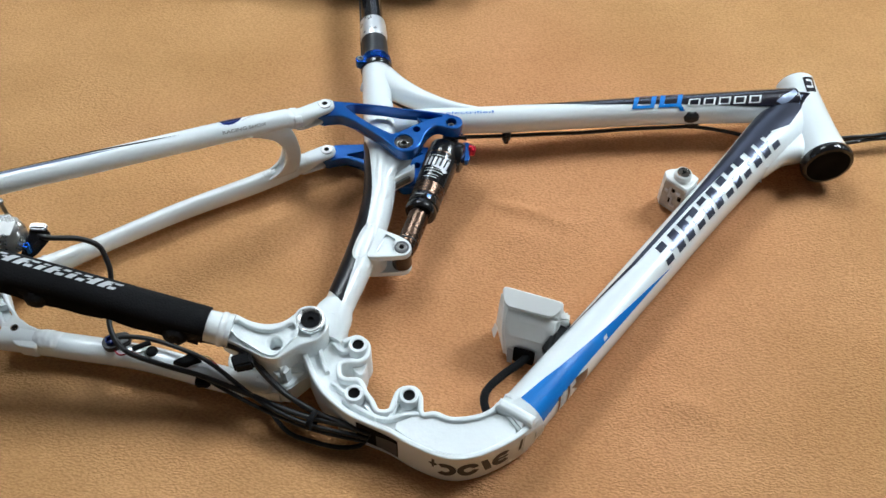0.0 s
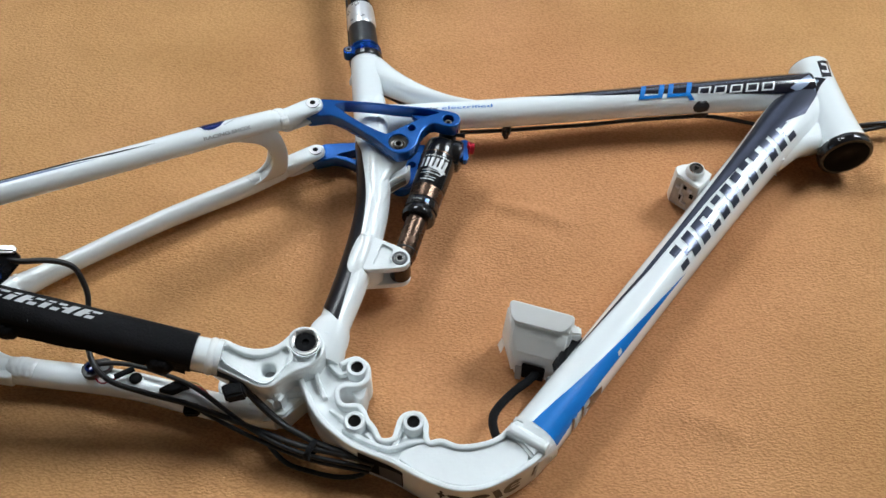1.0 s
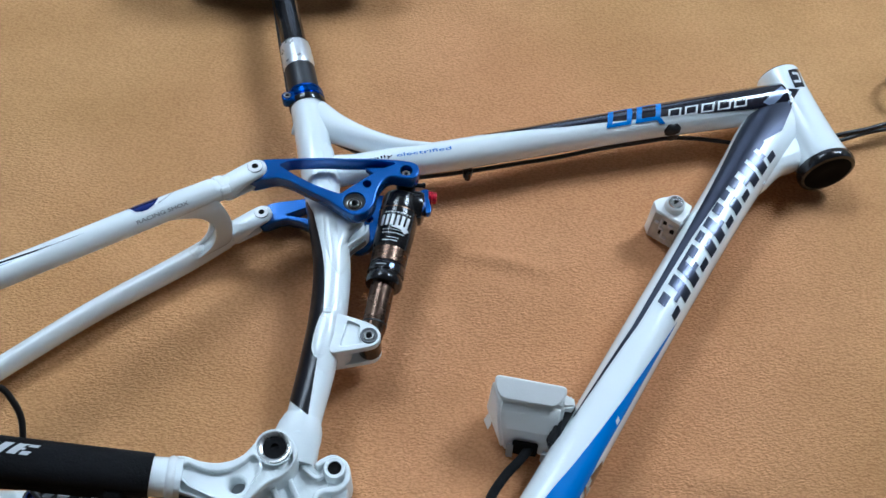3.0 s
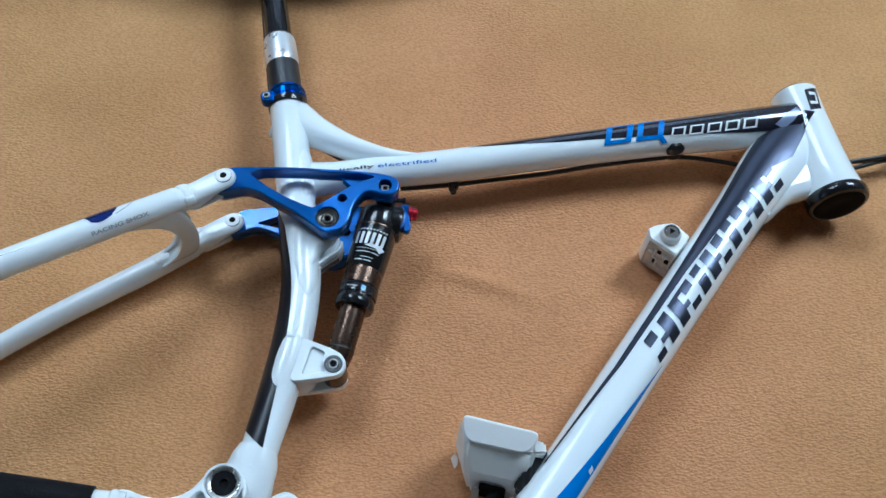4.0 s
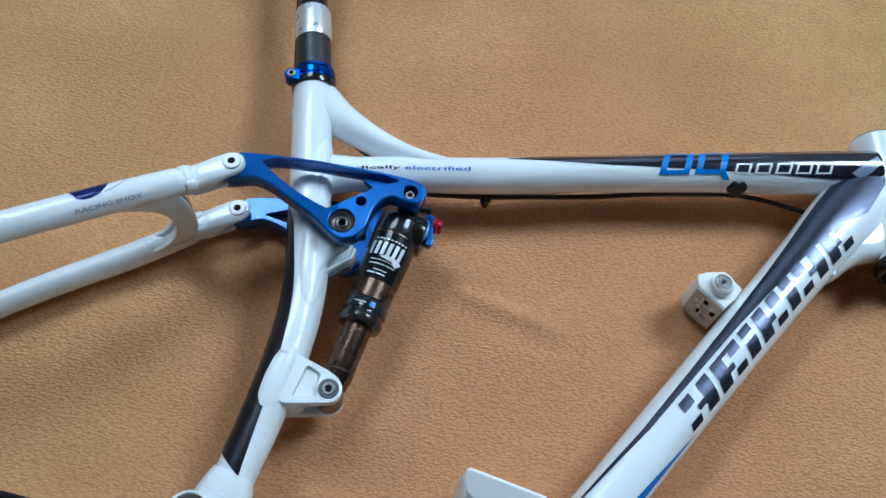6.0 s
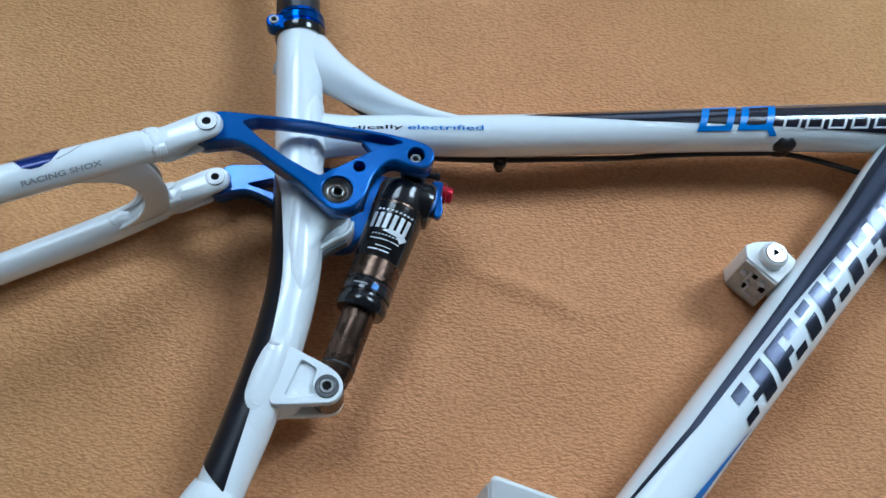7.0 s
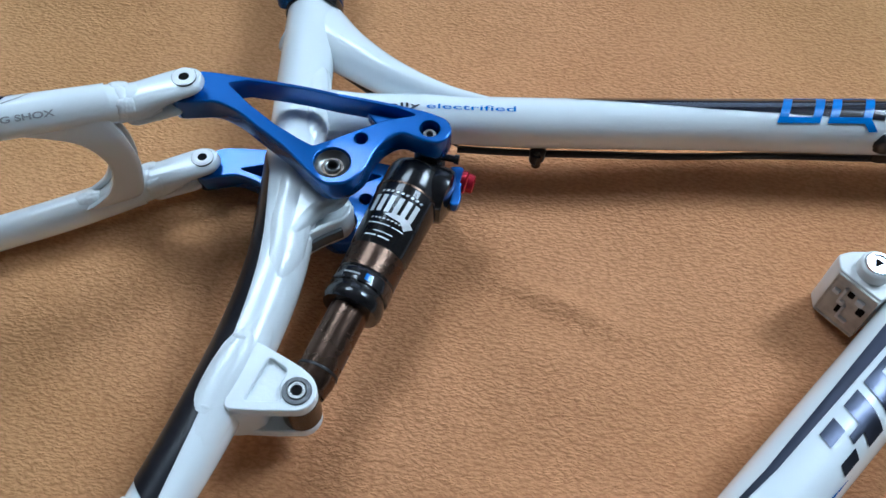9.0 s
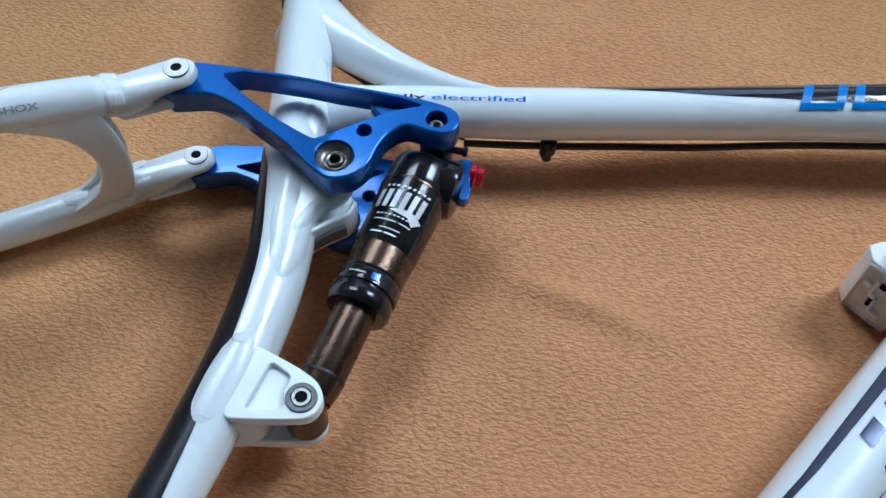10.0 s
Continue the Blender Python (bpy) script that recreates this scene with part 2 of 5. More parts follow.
def spline(points, steps):
    """Catmull-Rom through rows of numbers."""
    p = np.array([points[0], *points, points[-1]], float)
    p[0], p[-1] = 2 * p[1] - p[2], 2 * p[-2] - p[-3]
    out = []
    for i in range(1, len(p) - 2):
        for k in range(steps):
            t = k / steps
            a, b, c, d = p[i - 1], p[i], p[i + 1], p[i + 2]
            out.append(0.5 * (2 * b + (c - a) * t + (2 * a - 5 * b + 4 * c - d) * t * t + (3 * b - a - 3 * c + d) * t ** 3))
    out.append(p[-2])
    return np.array(out)


class Tube:
    """A drawn tube: rows of x, y, z, half width, half height; power 2 is round, more is squarer."""

    def __init__(self, rows, steps=10, power=2.0):
        self.rows = spline(rows, steps)
        self.power = power
        self.length = np.r_[0, np.cumsum(np.linalg.norm(np.diff(self.rows[:, :3], axis=0), axis=1))]

    def point(self, s, theta, off=0.0):
        """The place at s metres along, theta degrees from the top towards the right, off metres proud."""
        row = np.array([np.interp(s, self.length, self.rows[:, n]) for n in range(5)])
        ahead = [np.interp(min(s + 0.01, self.length[-1]), self.length, self.rows[:, n]) - np.interp(max(s - 0.01, 0), self.length, self.rows[:, n]) for n in range(3)]
        d = Vector(ahead).normalized()
        right = d.cross(Vector((0, 0, 1))).normalized()
        up = right.cross(d)
        si, co = math.sin(radians(theta)), math.cos(radians(theta))
        e = 2 / self.power
        u = math.copysign(abs(si) ** e, si) * (row[3] + off)
        v = math.copysign(abs(co) ** e, co) * (row[4] + off)
        return Vector(row[:3]) + right * u + up * v

    def mesh(self, sides=40, s0=0.0, s1=None, off=0.0, rings=None):
        bm = bmesh.new()
        s1 = self.length[-1] if s1 is None else s1
        rings = rings or max(2, int((s1 - s0) / 0.008))
        loops = []
        for i in range(rings + 1):
            s = s0 + (s1 - s0) * i / rings
            loops.append([bm.verts.new(self.point(s, 360 * k / sides, off)) for k in range(sides)])
        for a, b in zip(loops, loops[1:]):
            for k in range(sides):
                bm.faces.new((a[k], a[(k + 1) % sides], b[(k + 1) % sides], b[k]))
        bm.faces.new(loops[0][::-1])
        bm.faces.new(loops[-1])
        return bm

    def decal(self, shapes, off=0.0005, ds=0.012, dt=7.0):
        """Flat shapes in (metres along, degrees round), laid on the tube."""
        bm = bmesh.new()
        for shape in shapes:
            flat = bmesh.new()
            flat.faces.new([flat.verts.new((s, t, 0)) for s, t in shape])
            lay(flat, ds, dt)
            merge(bm, flat, lambda c: self.point(c.x, c.y, off))
        return bm


def lay(flat, ds, dt):
    """Cuts flat shapes along a grid, so that they can bend."""
    for axis, step in ((0, ds), (1, dt)):
        lo, hi = min(v.co[axis] for v in flat.verts), max(v.co[axis] for v in flat.verts)
        for n in range(math.ceil(lo / step), math.floor(hi / step) + 1):
            no = (1, 0, 0) if axis == 0 else (0, 1, 0)
            bmesh.ops.bisect_plane(flat, geom=flat.verts[:] + flat.edges[:] + flat.faces[:], dist=1e-7, plane_co=[c * n * step for c in no], plane_no=no)


def merge(bm, other, place=lambda c: c):
    """Adds another bmesh to bm, each vertex moved by place."""
    made = [bm.verts.new(place(v.co)) for v in other.verts]
    other.verts.index_update()
    for face in other.faces:
        bm.faces.new([made[v.index] for v in face.verts])
    other.free()
    return bm


def rounded(loop, times=2):
    """Chaikin's corner cutting on a closed outline."""
    p = np.array(loop, float)
    for _ in range(times):
        q = np.roll(p, -1, axis=0)
        p = np.stack([0.75 * p + 0.25 * q, 0.25 * p + 0.75 * q], 1).reshape(-1, 2)
    return p


def fillet(loop, r, n=5):
    """A closed outline with its corners rounded by r."""
    p = np.array(loop, float)
    out = []
    for k in range(len(p)):
        a, b, c = p[k - 1], p[k], p[(k + 1) % len(p)]
        la, lc = np.linalg.norm(a - b), np.linalg.norm(c - b)
        u, v = b + (a - b) / la * min(r, la * 0.48), b + (c - b) / lc * min(r, lc * 0.48)
        out += [(1 - t) ** 2 * u + 2 * t * (1 - t) * b + t * t * v for t in np.linspace(0, 1, n)]
    return np.array(out)


def grown(loop, d):
    """A closed outline moved outwards by d."""
    p = np.array(loop, float)
    a, b = p - np.roll(p, 1, axis=0), np.roll(p, -1, axis=0) - p
    n = [np.stack([e[:, 1], -e[:, 0]], 1) / np.maximum(np.linalg.norm(e, axis=1), 1e-9)[:, None] for e in (a, b)]
    m = n[0] + n[1]
    m /= np.maximum((m * m).sum(1), 0.5)[:, None] / 2
    x, y = p.T
    turn = 1 if (x * np.roll(y, -1) - y * np.roll(x, -1)).sum() > 0 else -1
    return p + turn * np.reshape(d, (-1, 1)) * m


def prism(outline, z0, z1, holes=(), bevel=0.0012, lift=lambda x, y: 0.0, edge=None, drop=0.0):
    """A plate between two heights with bevelled edges and through holes; lift bends it, edge and drop round its outer rim."""
    bm = bmesh.new()
    caps = {0: [], 1: []}
    for n, loop in enumerate([outline, *holes]):
        out = -1 if n == 0 else 1
        arc = [(1 - math.cos(radians(30 * k)), math.sin(radians(30 * k))) for k in range(4)]
        wide, tall = (np.array(edge), drop) if n == 0 and edge is not None else (bevel, bevel)
        levels = [(grown(loop, out * wide * i), z0 + tall * (1 - j)) for i, j in arc[::-1]] + [(grown(loop, out * wide * i), z1 - tall * (1 - j)) for i, j in arc]
        rings = [[bm.verts.new((x, y, z + lift(x, y))) for x, y in pts] for pts, z in levels]
        k = len(loop)
        for a, b in zip(rings, rings[1:]):
            for i in range(k):
                bm.faces.new((a[i], a[(i + 1) % k], b[(i + 1) % k], b[i]))
        for side, ring in ((0, rings[0]), (1, rings[-1])):
            caps[side] += [bm.edges.get((ring[i], ring[(i + 1) % k])) for i in range(k)]
    for edges in caps.values():
        for face in bmesh.ops.triangle_fill(bm, use_beauty=True, use_dissolve=False, edges=edges)["geom"]:
            if isinstance(face, bmesh.types.BMFace):
                face.material_index = 1
    return bm


def ring_outline(x, y, r, n=28):
    return [(x + r * math.cos(2 * math.pi * k / n), y + r * math.sin(2 * math.pi * k / n)) for k in range(n)]


def capsule(a, b, ra, rb, n=10):
    """An outline round two ends."""
    d = math.atan2(b[1] - a[1], b[0] - a[0])
    left = [(a[0] + ra * math.cos(d + math.pi / 2 + math.pi * k / n), a[1] + ra * math.sin(d + math.pi / 2 + math.pi * k / n)) for k in range(n + 1)]
    right = [(b[0] + rb * math.cos(d - math.pi / 2 + math.pi * k / n), b[1] + rb * math.sin(d - math.pi / 2 + math.pi * k / n)) for k in range(n + 1)]
    return left + right


def lathe(a, b, profile, sides=40):
    """Turned round the line from a to b: rows of (metres from a, radius)."""
    a, d = Vector(a), (Vector(b) - Vector(a)).normalized()
    u = d.orthogonal().normalized()
    v = d.cross(u)
    bm = bmesh.new()
    rings = []
    for s, r in profile:
        if r < 1e-6:
            rings.append([bm.verts.new(a + d * s)])
        else:
            rings.append([bm.verts.new(a + d * s + (u * math.cos(2 * math.pi * k / sides) + v * math.sin(2 * math.pi * k / sides)) * r) for k in range(sides)])
    for p, q in zip(rings, rings[1:]):
        for k in range(sides):
            some = [p[k % len(p)], p[(k + 1) % len(p)], q[(k + 1) % len(q)], q[k % len(q)]]
            some = list(dict.fromkeys(some))
            if len(some) > 2:
                bm.faces.new(some)
    return bm


def upright(x, y, profile, sides=32):
    """Turned round an upright line: rows of (height, radius)."""
    return lathe((x, y, 0), (x, y, 1), profile, sides)


def wire(points, r, sides=10, steps=8):
    """A cable through points."""
    p = spline(points, steps)
    bm = bmesh.new()
    loops, up = [], Vector((0, 0, 1))
    for i in range(len(p)):
        d = Vector(p[min(i + 1, len(p) - 1)] - p[max(i - 1, 0)]).normalized()
        right = d.cross(up)
        right = right.normalized() if right.length > 1e-3 else Vector((1, 0, 0))
        u = right.cross(d)
        up = (u * 0.7 + Vector((0, 0, 0.3))).normalized()
        loops.append([bm.verts.new(Vector(p[i]) + (right * math.cos(2 * math.pi * k / sides) + u * math.sin(2 * math.pi * k / sides)) * r) for k in range(sides)])
    for a, b in zip(loops, loops[1:]):
        for k in range(sides):
            bm.faces.new((a[k], a[(k + 1) % sides], b[(k + 1) % sides], b[k]))
    bm.faces.new(loops[0][::-1])
    bm.faces.new(loops[-1])
    return bm


def wall_strip(path, width, z0, z1, bevel=0.001, steps=4):
    """A rib of even width that follows a line in plan."""
    p = spline(path, steps)
    d = np.gradient(p, axis=0)
    n = np.stack([-d[:, 1], d[:, 0]], 1) / np.linalg.norm(d, axis=1)[:, None]
    loop = np.concatenate([p + n * width / 2, (p - n * width / 2)[::-1]])
    return prism(loop, z0, z1, bevel=bevel)


def hull(points, bevel=0.0015, segments=2):
    """A solid block over its corner points, with softened edges."""
    bm = bmesh.new()
    for p in points:
        bm.verts.new(p)
    res = bmesh.ops.convex_hull(bm, input=bm.verts[:])
    bmesh.ops.delete(bm, geom=list({g for g in res["geom_interior"] if isinstance(g, bmesh.types.BMVert)}), context="VERTS")
    bmesh.ops.dissolve_limit(bm, angle_limit=radians(4), verts=bm.verts[:], edges=bm.edges[:])
    if bevel:
        bmesh.ops.bevel(bm, geom=bm.edges[:], offset=bevel, segments=segments, affect="EDGES", clamp_overlap=True)
    return bm


def box(x0, x1, y0, y1, z0, z1, bevel=0.0):
    return hull([(x, y, z) for x in (x0, x1) for y in (y0, y1) for z in (z0, z1)], bevel)


def thing(name, x, y, z, label, category, kind="", group=""):
    ob = new(name)
    ob.location = (x, y, z)
    ob.empty_display_size = 0.05
    return tagged(ob, label, category, group, kind)


def socket_bolt(parent, x, y, z, r, head=STEEL, ring=None, ring_r=0.0, name="bolt", label=""):
    """A pivot bolt seen from above: washer ring, rounded head, hex socket."""
    ob = part(name, upright(x, y, [(z - 0.012, r), (z - 0.0006, r), (z, r * 0.9), (z, r * 0.60), (z - 0.0016, r * 0.56), (z - 0.0016, 0)], 30), head, parent, label)
    part("socket", upright(x, y, [(z - 0.0016, 0), (z - 0.0012, r * 0.58), (z - 0.0011, 0)], 6), DARK_HOLE, ob)
    if ring:
        part("washer", upright(x, y, [(z - 0.012, ring_r), (z - 0.001, ring_r), (z - 0.0003, ring_r * 0.95), (z - 0.0003, r * 1.06), (z - 0.012, r * 1.06)], 34), ring, ob)
    return ob


def block_marks(s0, s1, t0, t1, widths, slant=0.2, gap=0.17):
    """A wordmark as plain slanted blocks, posts and ties, in (metres along, degrees round); the base lies at t0."""
    shapes, unit, s = [], (s1 - s0) / sum(widths), s0
    lean = slant * unit

    def quad(a, b, lo, hi):
        k0, k1 = lo * lean, hi * lean
        y0, y1 = t0 + (t1 - t0) * lo, t0 + (t1 - t0) * hi
        return [(a + k0, y0), (b + k0, y0), (b + k1, y1), (a + k1, y1)]

    for n, w in enumerate(widths):
        a, b = s, s + w * unit - gap * unit
        post = 0.38 * unit
        if w < 0.8:
            shapes += [quad(a, b, 0, 0.60), quad(a, b, 0.78, 1)]
        else:
            flip = n in (0, 5)
            p, q = ((a, a + post), (b - post, b)) if not flip else ((b - post, b), (a, a + post))
            shapes += [quad(*p, 0, 1), quad(a + post, b - post, 0.38, 0.58), quad(*q, 0, 0.30), quad(*q, 0.70, 1)]
            shapes += [quad(a + post, b - post, 0.86, 1)] if n in (1, 6) else []
        s += w * unit
    return shapes


# ---- room ----


def wall(name, bm, label):
    return tagged(part(name, bm, WALL_PAINT, smooth=0), label, "wall", kind="structure")


def north_wall():
    """The wall in pieces round its window opening."""
    x0, x1, z0, z1 = SIDE_OPENING
    bm = bmesh.new()
    for a, b, c, d in ((-3.0, x0, 0, CEIL), (x1, EAST, 0, CEIL), (x0, x1, 0, z0), (x0, x1, z1, CEIL)):
        merge(bm, box(a, b, NORTH, NORTH + WALL_D, c, d))
    return wall("wall_north", bm, "brown-grey painted wall with a window opening")


north_wall()
wall("wall_south", box(-3.0, EAST, -2.84, -2.6, 0, CEIL), "plain brown-grey painted wall")
def west_wall():
    """The wall in pieces round its window opening."""
    y0, y1, z0, z1 = WEST_OPENING
    bm = bmesh.new()
    for a, b, c, d in ((-2.84, y0, 0, CEIL), (y1, NORTH + 0.24, 0, CEIL), (y0, y1, 0, z0), (y0, y1, z1, CEIL)):
        merge(bm, box(WEST - 0.24, WEST, a, b, c, d))
    return wall("wall_west", bm, "brown-grey painted wall with a window opening")


west_wall()
wall("wall_east", box(EAST, EAST + 0.24, -2.84, NORTH + 0.24, 0, CEIL), "plain brown-grey painted wall")
tagged(part("floor", box(-3.24, EAST + 0.24, -2.84, NORTH + 0.24, -0.2, -0.022), WOOD, smooth=0), "brown wooden floor under the blanket", "floor", kind="structure")


def ceiling():
    """The ceiling, in pieces round the two roof windows."""
    bm = bmesh.new()
    side = -3.24
    for (x0, x1, y0, y1), end in zip(OPENINGS, (0.90, EAST + 0.24)):
        for a, b, c, d in ((side, x0, -2.84, NORTH + 0.24), (x1, end, -2.84, NORTH + 0.24), (x0, x1, -2.84, y0), (x0, x1, y1, NORTH + 0.24)):
            merge(bm, box(a, b, c, d, CEIL, CEIL + ROOF))
        side = end
    return tagged(part("ceiling", bm, CEIL_PAINT, smooth=0), "plain off-white painted ceiling", "ceiling", kind="structure")


ceiling()


def window(name, o):
    x0, x1, y0, y1 = o
    z, f = CEIL + 0.09, 0.05
    w = thing(name, (x0 + x1) / 2, (y0 + y1) / 2, z, "wide white framed roof window with one pane", "window", "structure")
    bm = bmesh.new()
    for a, b, c, d in ((x0, x0 + f, y0, y1), (x1 - f, x1, y0, y1), (x0 + f, x1 - f, y0, y0 + f), (x0 + f, x1 - f, y1 - f, y1)):
        merge(bm, box(a, b, c, d, z, z + 0.05, 0.004))
    part("window_frame", bm, FRAME_PAINT, w)
    part("pane", box(x0 + f, x1 - f, y0 + f, y1 - f, z + 0.022, z + 0.028), GLASS, w, smooth=0).visible_shadow = False


window("window_1", OPENINGS[0])
window("window_2", OPENINGS[1])


def side_window(name, o):
    x0, x1, z0, z1 = o
    y, f, xm = NORTH + 0.09, 0.055, (o[0] + o[1]) / 2
    w = thing(name, xm, y, z0, "white framed casement window with two panes, out of view", "window", "structure")
    bm = bmesh.new()
    for a, b, c, d in ((x0, x0 + f, z0, z1), (x1 - f, x1, z0, z1), (x0 + f, x1 - f, z0, z0 + f), (x0 + f, x1 - f, z1 - f, z1), (xm - f / 2, xm + f / 2, z0 + f, z1 - f)):
        merge(bm, box(a, b, y, y + 0.05, c, d, 0.004))
    part("window_frame", bm, FRAME_PAINT, w)
    part("window_sill", box(x0 - 0.05, x1 + 0.05, NORTH - 0.12, NORTH - 0.002, z0 - 0.04, z0 - 0.004, 0.006), FRAME_PAINT, w)
    for a, b in ((x0 + f, xm - f / 2), (xm + f / 2, x1 - f)):
        part("pane", box(a, b, y + 0.022, y + 0.028, z0 + f, z1 - f), GLASS, w, smooth=0).visible_shadow = False


side_window("window_3", SIDE_OPENING)


def west_fill_window(name, o):
    y0, y1, z0, z1 = o
    x, f, ym = WEST - 0.14, 0.055, (o[0] + o[1]) / 2
    w = thing(name, x, ym, z0, "white framed casement window with two panes, out of view", "window", "structure")
    bm = bmesh.new()
    for a, b, c, d in ((y0, y0 + f, z0, z1), (y1 - f, y1, z0, z1), (y0 + f, y1 - f, z0, z0 + f), (y0 + f, y1 - f, z1 - f, z1), (ym - f / 2, ym + f / 2, z0 + f, z1 - f)):
        merge(bm, box(x, x + 0.05, a, b, c, d, 0.004))
    part("window_frame", bm, FRAME_PAINT, w)
    part("window_sill", box(WEST + 0.002, WEST + 0.12, y0 - 0.05, y1 + 0.05, z0 - 0.04, z0 - 0.004, 0.006), FRAME_PAINT, w)
    for a, b in ((y0 + f, ym - f / 2), (ym + f / 2, y1 - f)):
        part("pane", box(x + 0.022, x + 0.028, a, b, z0 + f, z1 - f), GLASS, w, smooth=0).visible_shadow = False


west_fill_window("fill_window", WEST_OPENING)

# ---- blanket ----


def crease(x, y, ax, ay, bx, by, height, width):
    """The height that a soft fold from a to b gives a place."""
    dx, dy = bx - ax, by - ay
    k = np.clip(((x - ax) * dx + (y - ay) * dy) / (dx * dx + dy * dy), 0, 1)
    d = np.hypot(x - ax - k * dx, y - ay - k * dy)
    return height * np.exp(-(d / width) ** 2) * np.sin(np.pi * (0.08 + 0.84 * k))


FOLDS = [(0.066, 0.790, 0.160, 0.758, 0.0046, 0.0095), (0.078, 0.770, 0.155, 0.742, -0.0014, 0.012), (0.140, 0.752, 0.200, 0.760, 0.0022, 0.014), (0.06, 0.745, 0.17, 0.705, 0.0035, 0.032), (0.26, 0.515, 0.33, 0.49, 0.005, 0.015),
         (0.02, 0.73, 0.06, 0.66, 0.003, 0.02), (-0.33, 0.80, -0.22, 0.72, 0.003, 0.02), (0.15, 0.66, 0.25, 0.60, 0.003, 0.03),
         (0.05, 1.20, 0.45, 1.16, 0.003, 0.05), (-0.5, 1.0, -0.2, 1.05, 0.003, 0.05), (0.55, 0.70, 0.75, 0.62, 0.004, 0.04)]


def blanket():
    nx, ny = 460, 400

    def ease(n, lo, hi, mid):
        """Even steps drawn together round mid."""
        k = np.linspace(-1, 1, n)
        k = np.sign(k) * (0.38 * np.abs(k) + 0.62 * np.abs(k) ** 3)
        return np.where(k < 0, mid + k * (mid - lo), mid + k * (hi - mid))

    x, y = np.meshgrid(ease(nx, -1.35, 1.45, 0.10), ease(ny, -0.45, 1.95, 0.74))
    z = np.zeros_like(x)
    for fold in FOLDS:
        z += crease(x, y, *fold)
    flat = np.stack([x.ravel(), y.ravel()], 1)
    z += np.array([0.0045 * noise.noise((a * 4.1, b * 4.1, 0.3)) + 0.0022 * noise.noise((a * 13, b * 17, 1.7)) for a, b in flat]).reshape(ny, nx)
    z -= 0.004
    bm = bmesh.new()
    top = [[bm.verts.new((x[j, i], y[j, i], z[j, i])) for i in range(nx)] for j in range(ny)]
    for j in range(ny - 1):
        for i in range(nx - 1):
            bm.faces.new((top[j][i], top[j][i + 1], top[j + 1][i + 1], top[j + 1][i]))
    rim = [top[0][i] for i in range(nx)] + [top[j][-1] for j in range(1, ny)] + [top[-1][i] for i in range(nx - 2, -1, -1)] + [top[j][0] for j in range(ny - 2, 0, -1)]
    low = [bm.verts.new((v.co.x, v.co.y, -0.021)) for v in rim]
    for k in range(len(rim)):
        bm.faces.new((rim[k], low[k], low[(k + 1) % len(rim)], rim[(k + 1) % len(rim)]))
    bm.faces.new(low)
    return tagged(part("blanket", bm, FLEECE), "orange fleece blanket spread on the floor, slightly creased", "blanket")


blanket()

# ---- bicycle frame ----
bike = thing("bicycle_frame", 0.1, 0.75, 0, "white full-suspension bicycle frame with blue links lying on the blanket", "bicycle frame")

SEAT = Tube([(-0.0920, 0.976, 0.050, 0.0192, 0.0192), (-0.0865, 0.925, 0.050, 0.0195, 0.0195), (-0.080, 0.865, 0.049, 0.0195, 0.0195), (-0.0730, 0.80, 0.048, 0.0196, 0.0196),
             (-0.0705, 0.748, 0.047, 0.0192, 0.0192), (-0.0765, 0.695, 0.046, 0.0188, 0.0188), (-0.0900, 0.635, 0.045, 0.0180, 0.0180), (-0.1010, 0.595, 0.045, 0.0172, 0.0172), (-0.108, 0.568, 0.045, 0.017, 0.017)])
TOP = Tube([(-0.085, 0.873, 0.044, 0.0165, 0.0165), (-0.013, 0.884, 0.043, 0.0168, 0.0168), (0.076, 0.893, 0.042, 0.0178, 0.0178), (0.20, 0.910, 0.041, 0.0182, 0.0182),
            (0.31, 0.925, 0.040, 0.0195, 0.0195), (0.40, 0.936, 0.039, 0.0215, 0.0215), (0.475, 0.945, 0.038, 0.0235, 0.0235)])
DOWN = Tube([(0.095, 0.462, 0.033, 0.0255, 0.0265), (0.1716, 0.5588, 0.033, 0.0246, 0.0262), (0.2474, 0.6552, 0.033, 0.0248, 0.0262), (0.3345, 0.7640, 0.034, 0.0258, 0.0265),
             (0.392, 0.8345, 0.035, 0.0278, 0.0268), (0.435, 0.8860, 0.0355, 0.0320, 0.0258), (0.474, 0.930, 0.0340, 0.0330, 0.0222)], power=2.3)
HEAD = Tube([(0.4850, 0.984, 0.036, 0.0258, 0.0258), (0.4880, 0.95, 0.036, 0.0255, 0.0255), (0.4930, 0.90, 0.036, 0.0266, 0.0266), (0.4962, 0.868, 0.036, 0.0286, 0.0286), (0.4982, 0.8490, 0.036, 0.0312, 0.0312)])
GUSSET = Tube([(-0.094, 0.958, 0.049, 0.0300, 0.0160), (-0.077, 0.9475, 0.0485, 0.0235, 0.0172), (-0.058, 0.9360, 0.047, 0.0178, 0.0165), (-0.030, 0.9200, 0.046, 0.0140, 0.0155), (-0.002, 0.9080, 0.045, 0.0116, 0.0150), (0.022, 0.9010, 0.044, 0.0098, 0.0150), (0.050, 0.8965, 0.0425, 0.0095, 0.0150)])
UP_STAY = Tube([(-0.64, 0.567, 0.170, 0.0118, 0.0118), (-0.48, 0.6495, 0.155, 0.0120, 0.0120), (-0.38, 0.7025, 0.142, 0.0124, 0.0124), (-0.25, 0.7765, 0.121, 0.0128, 0.0128), (-0.185, 0.816, 0.106, 0.0124, 0.0124)])
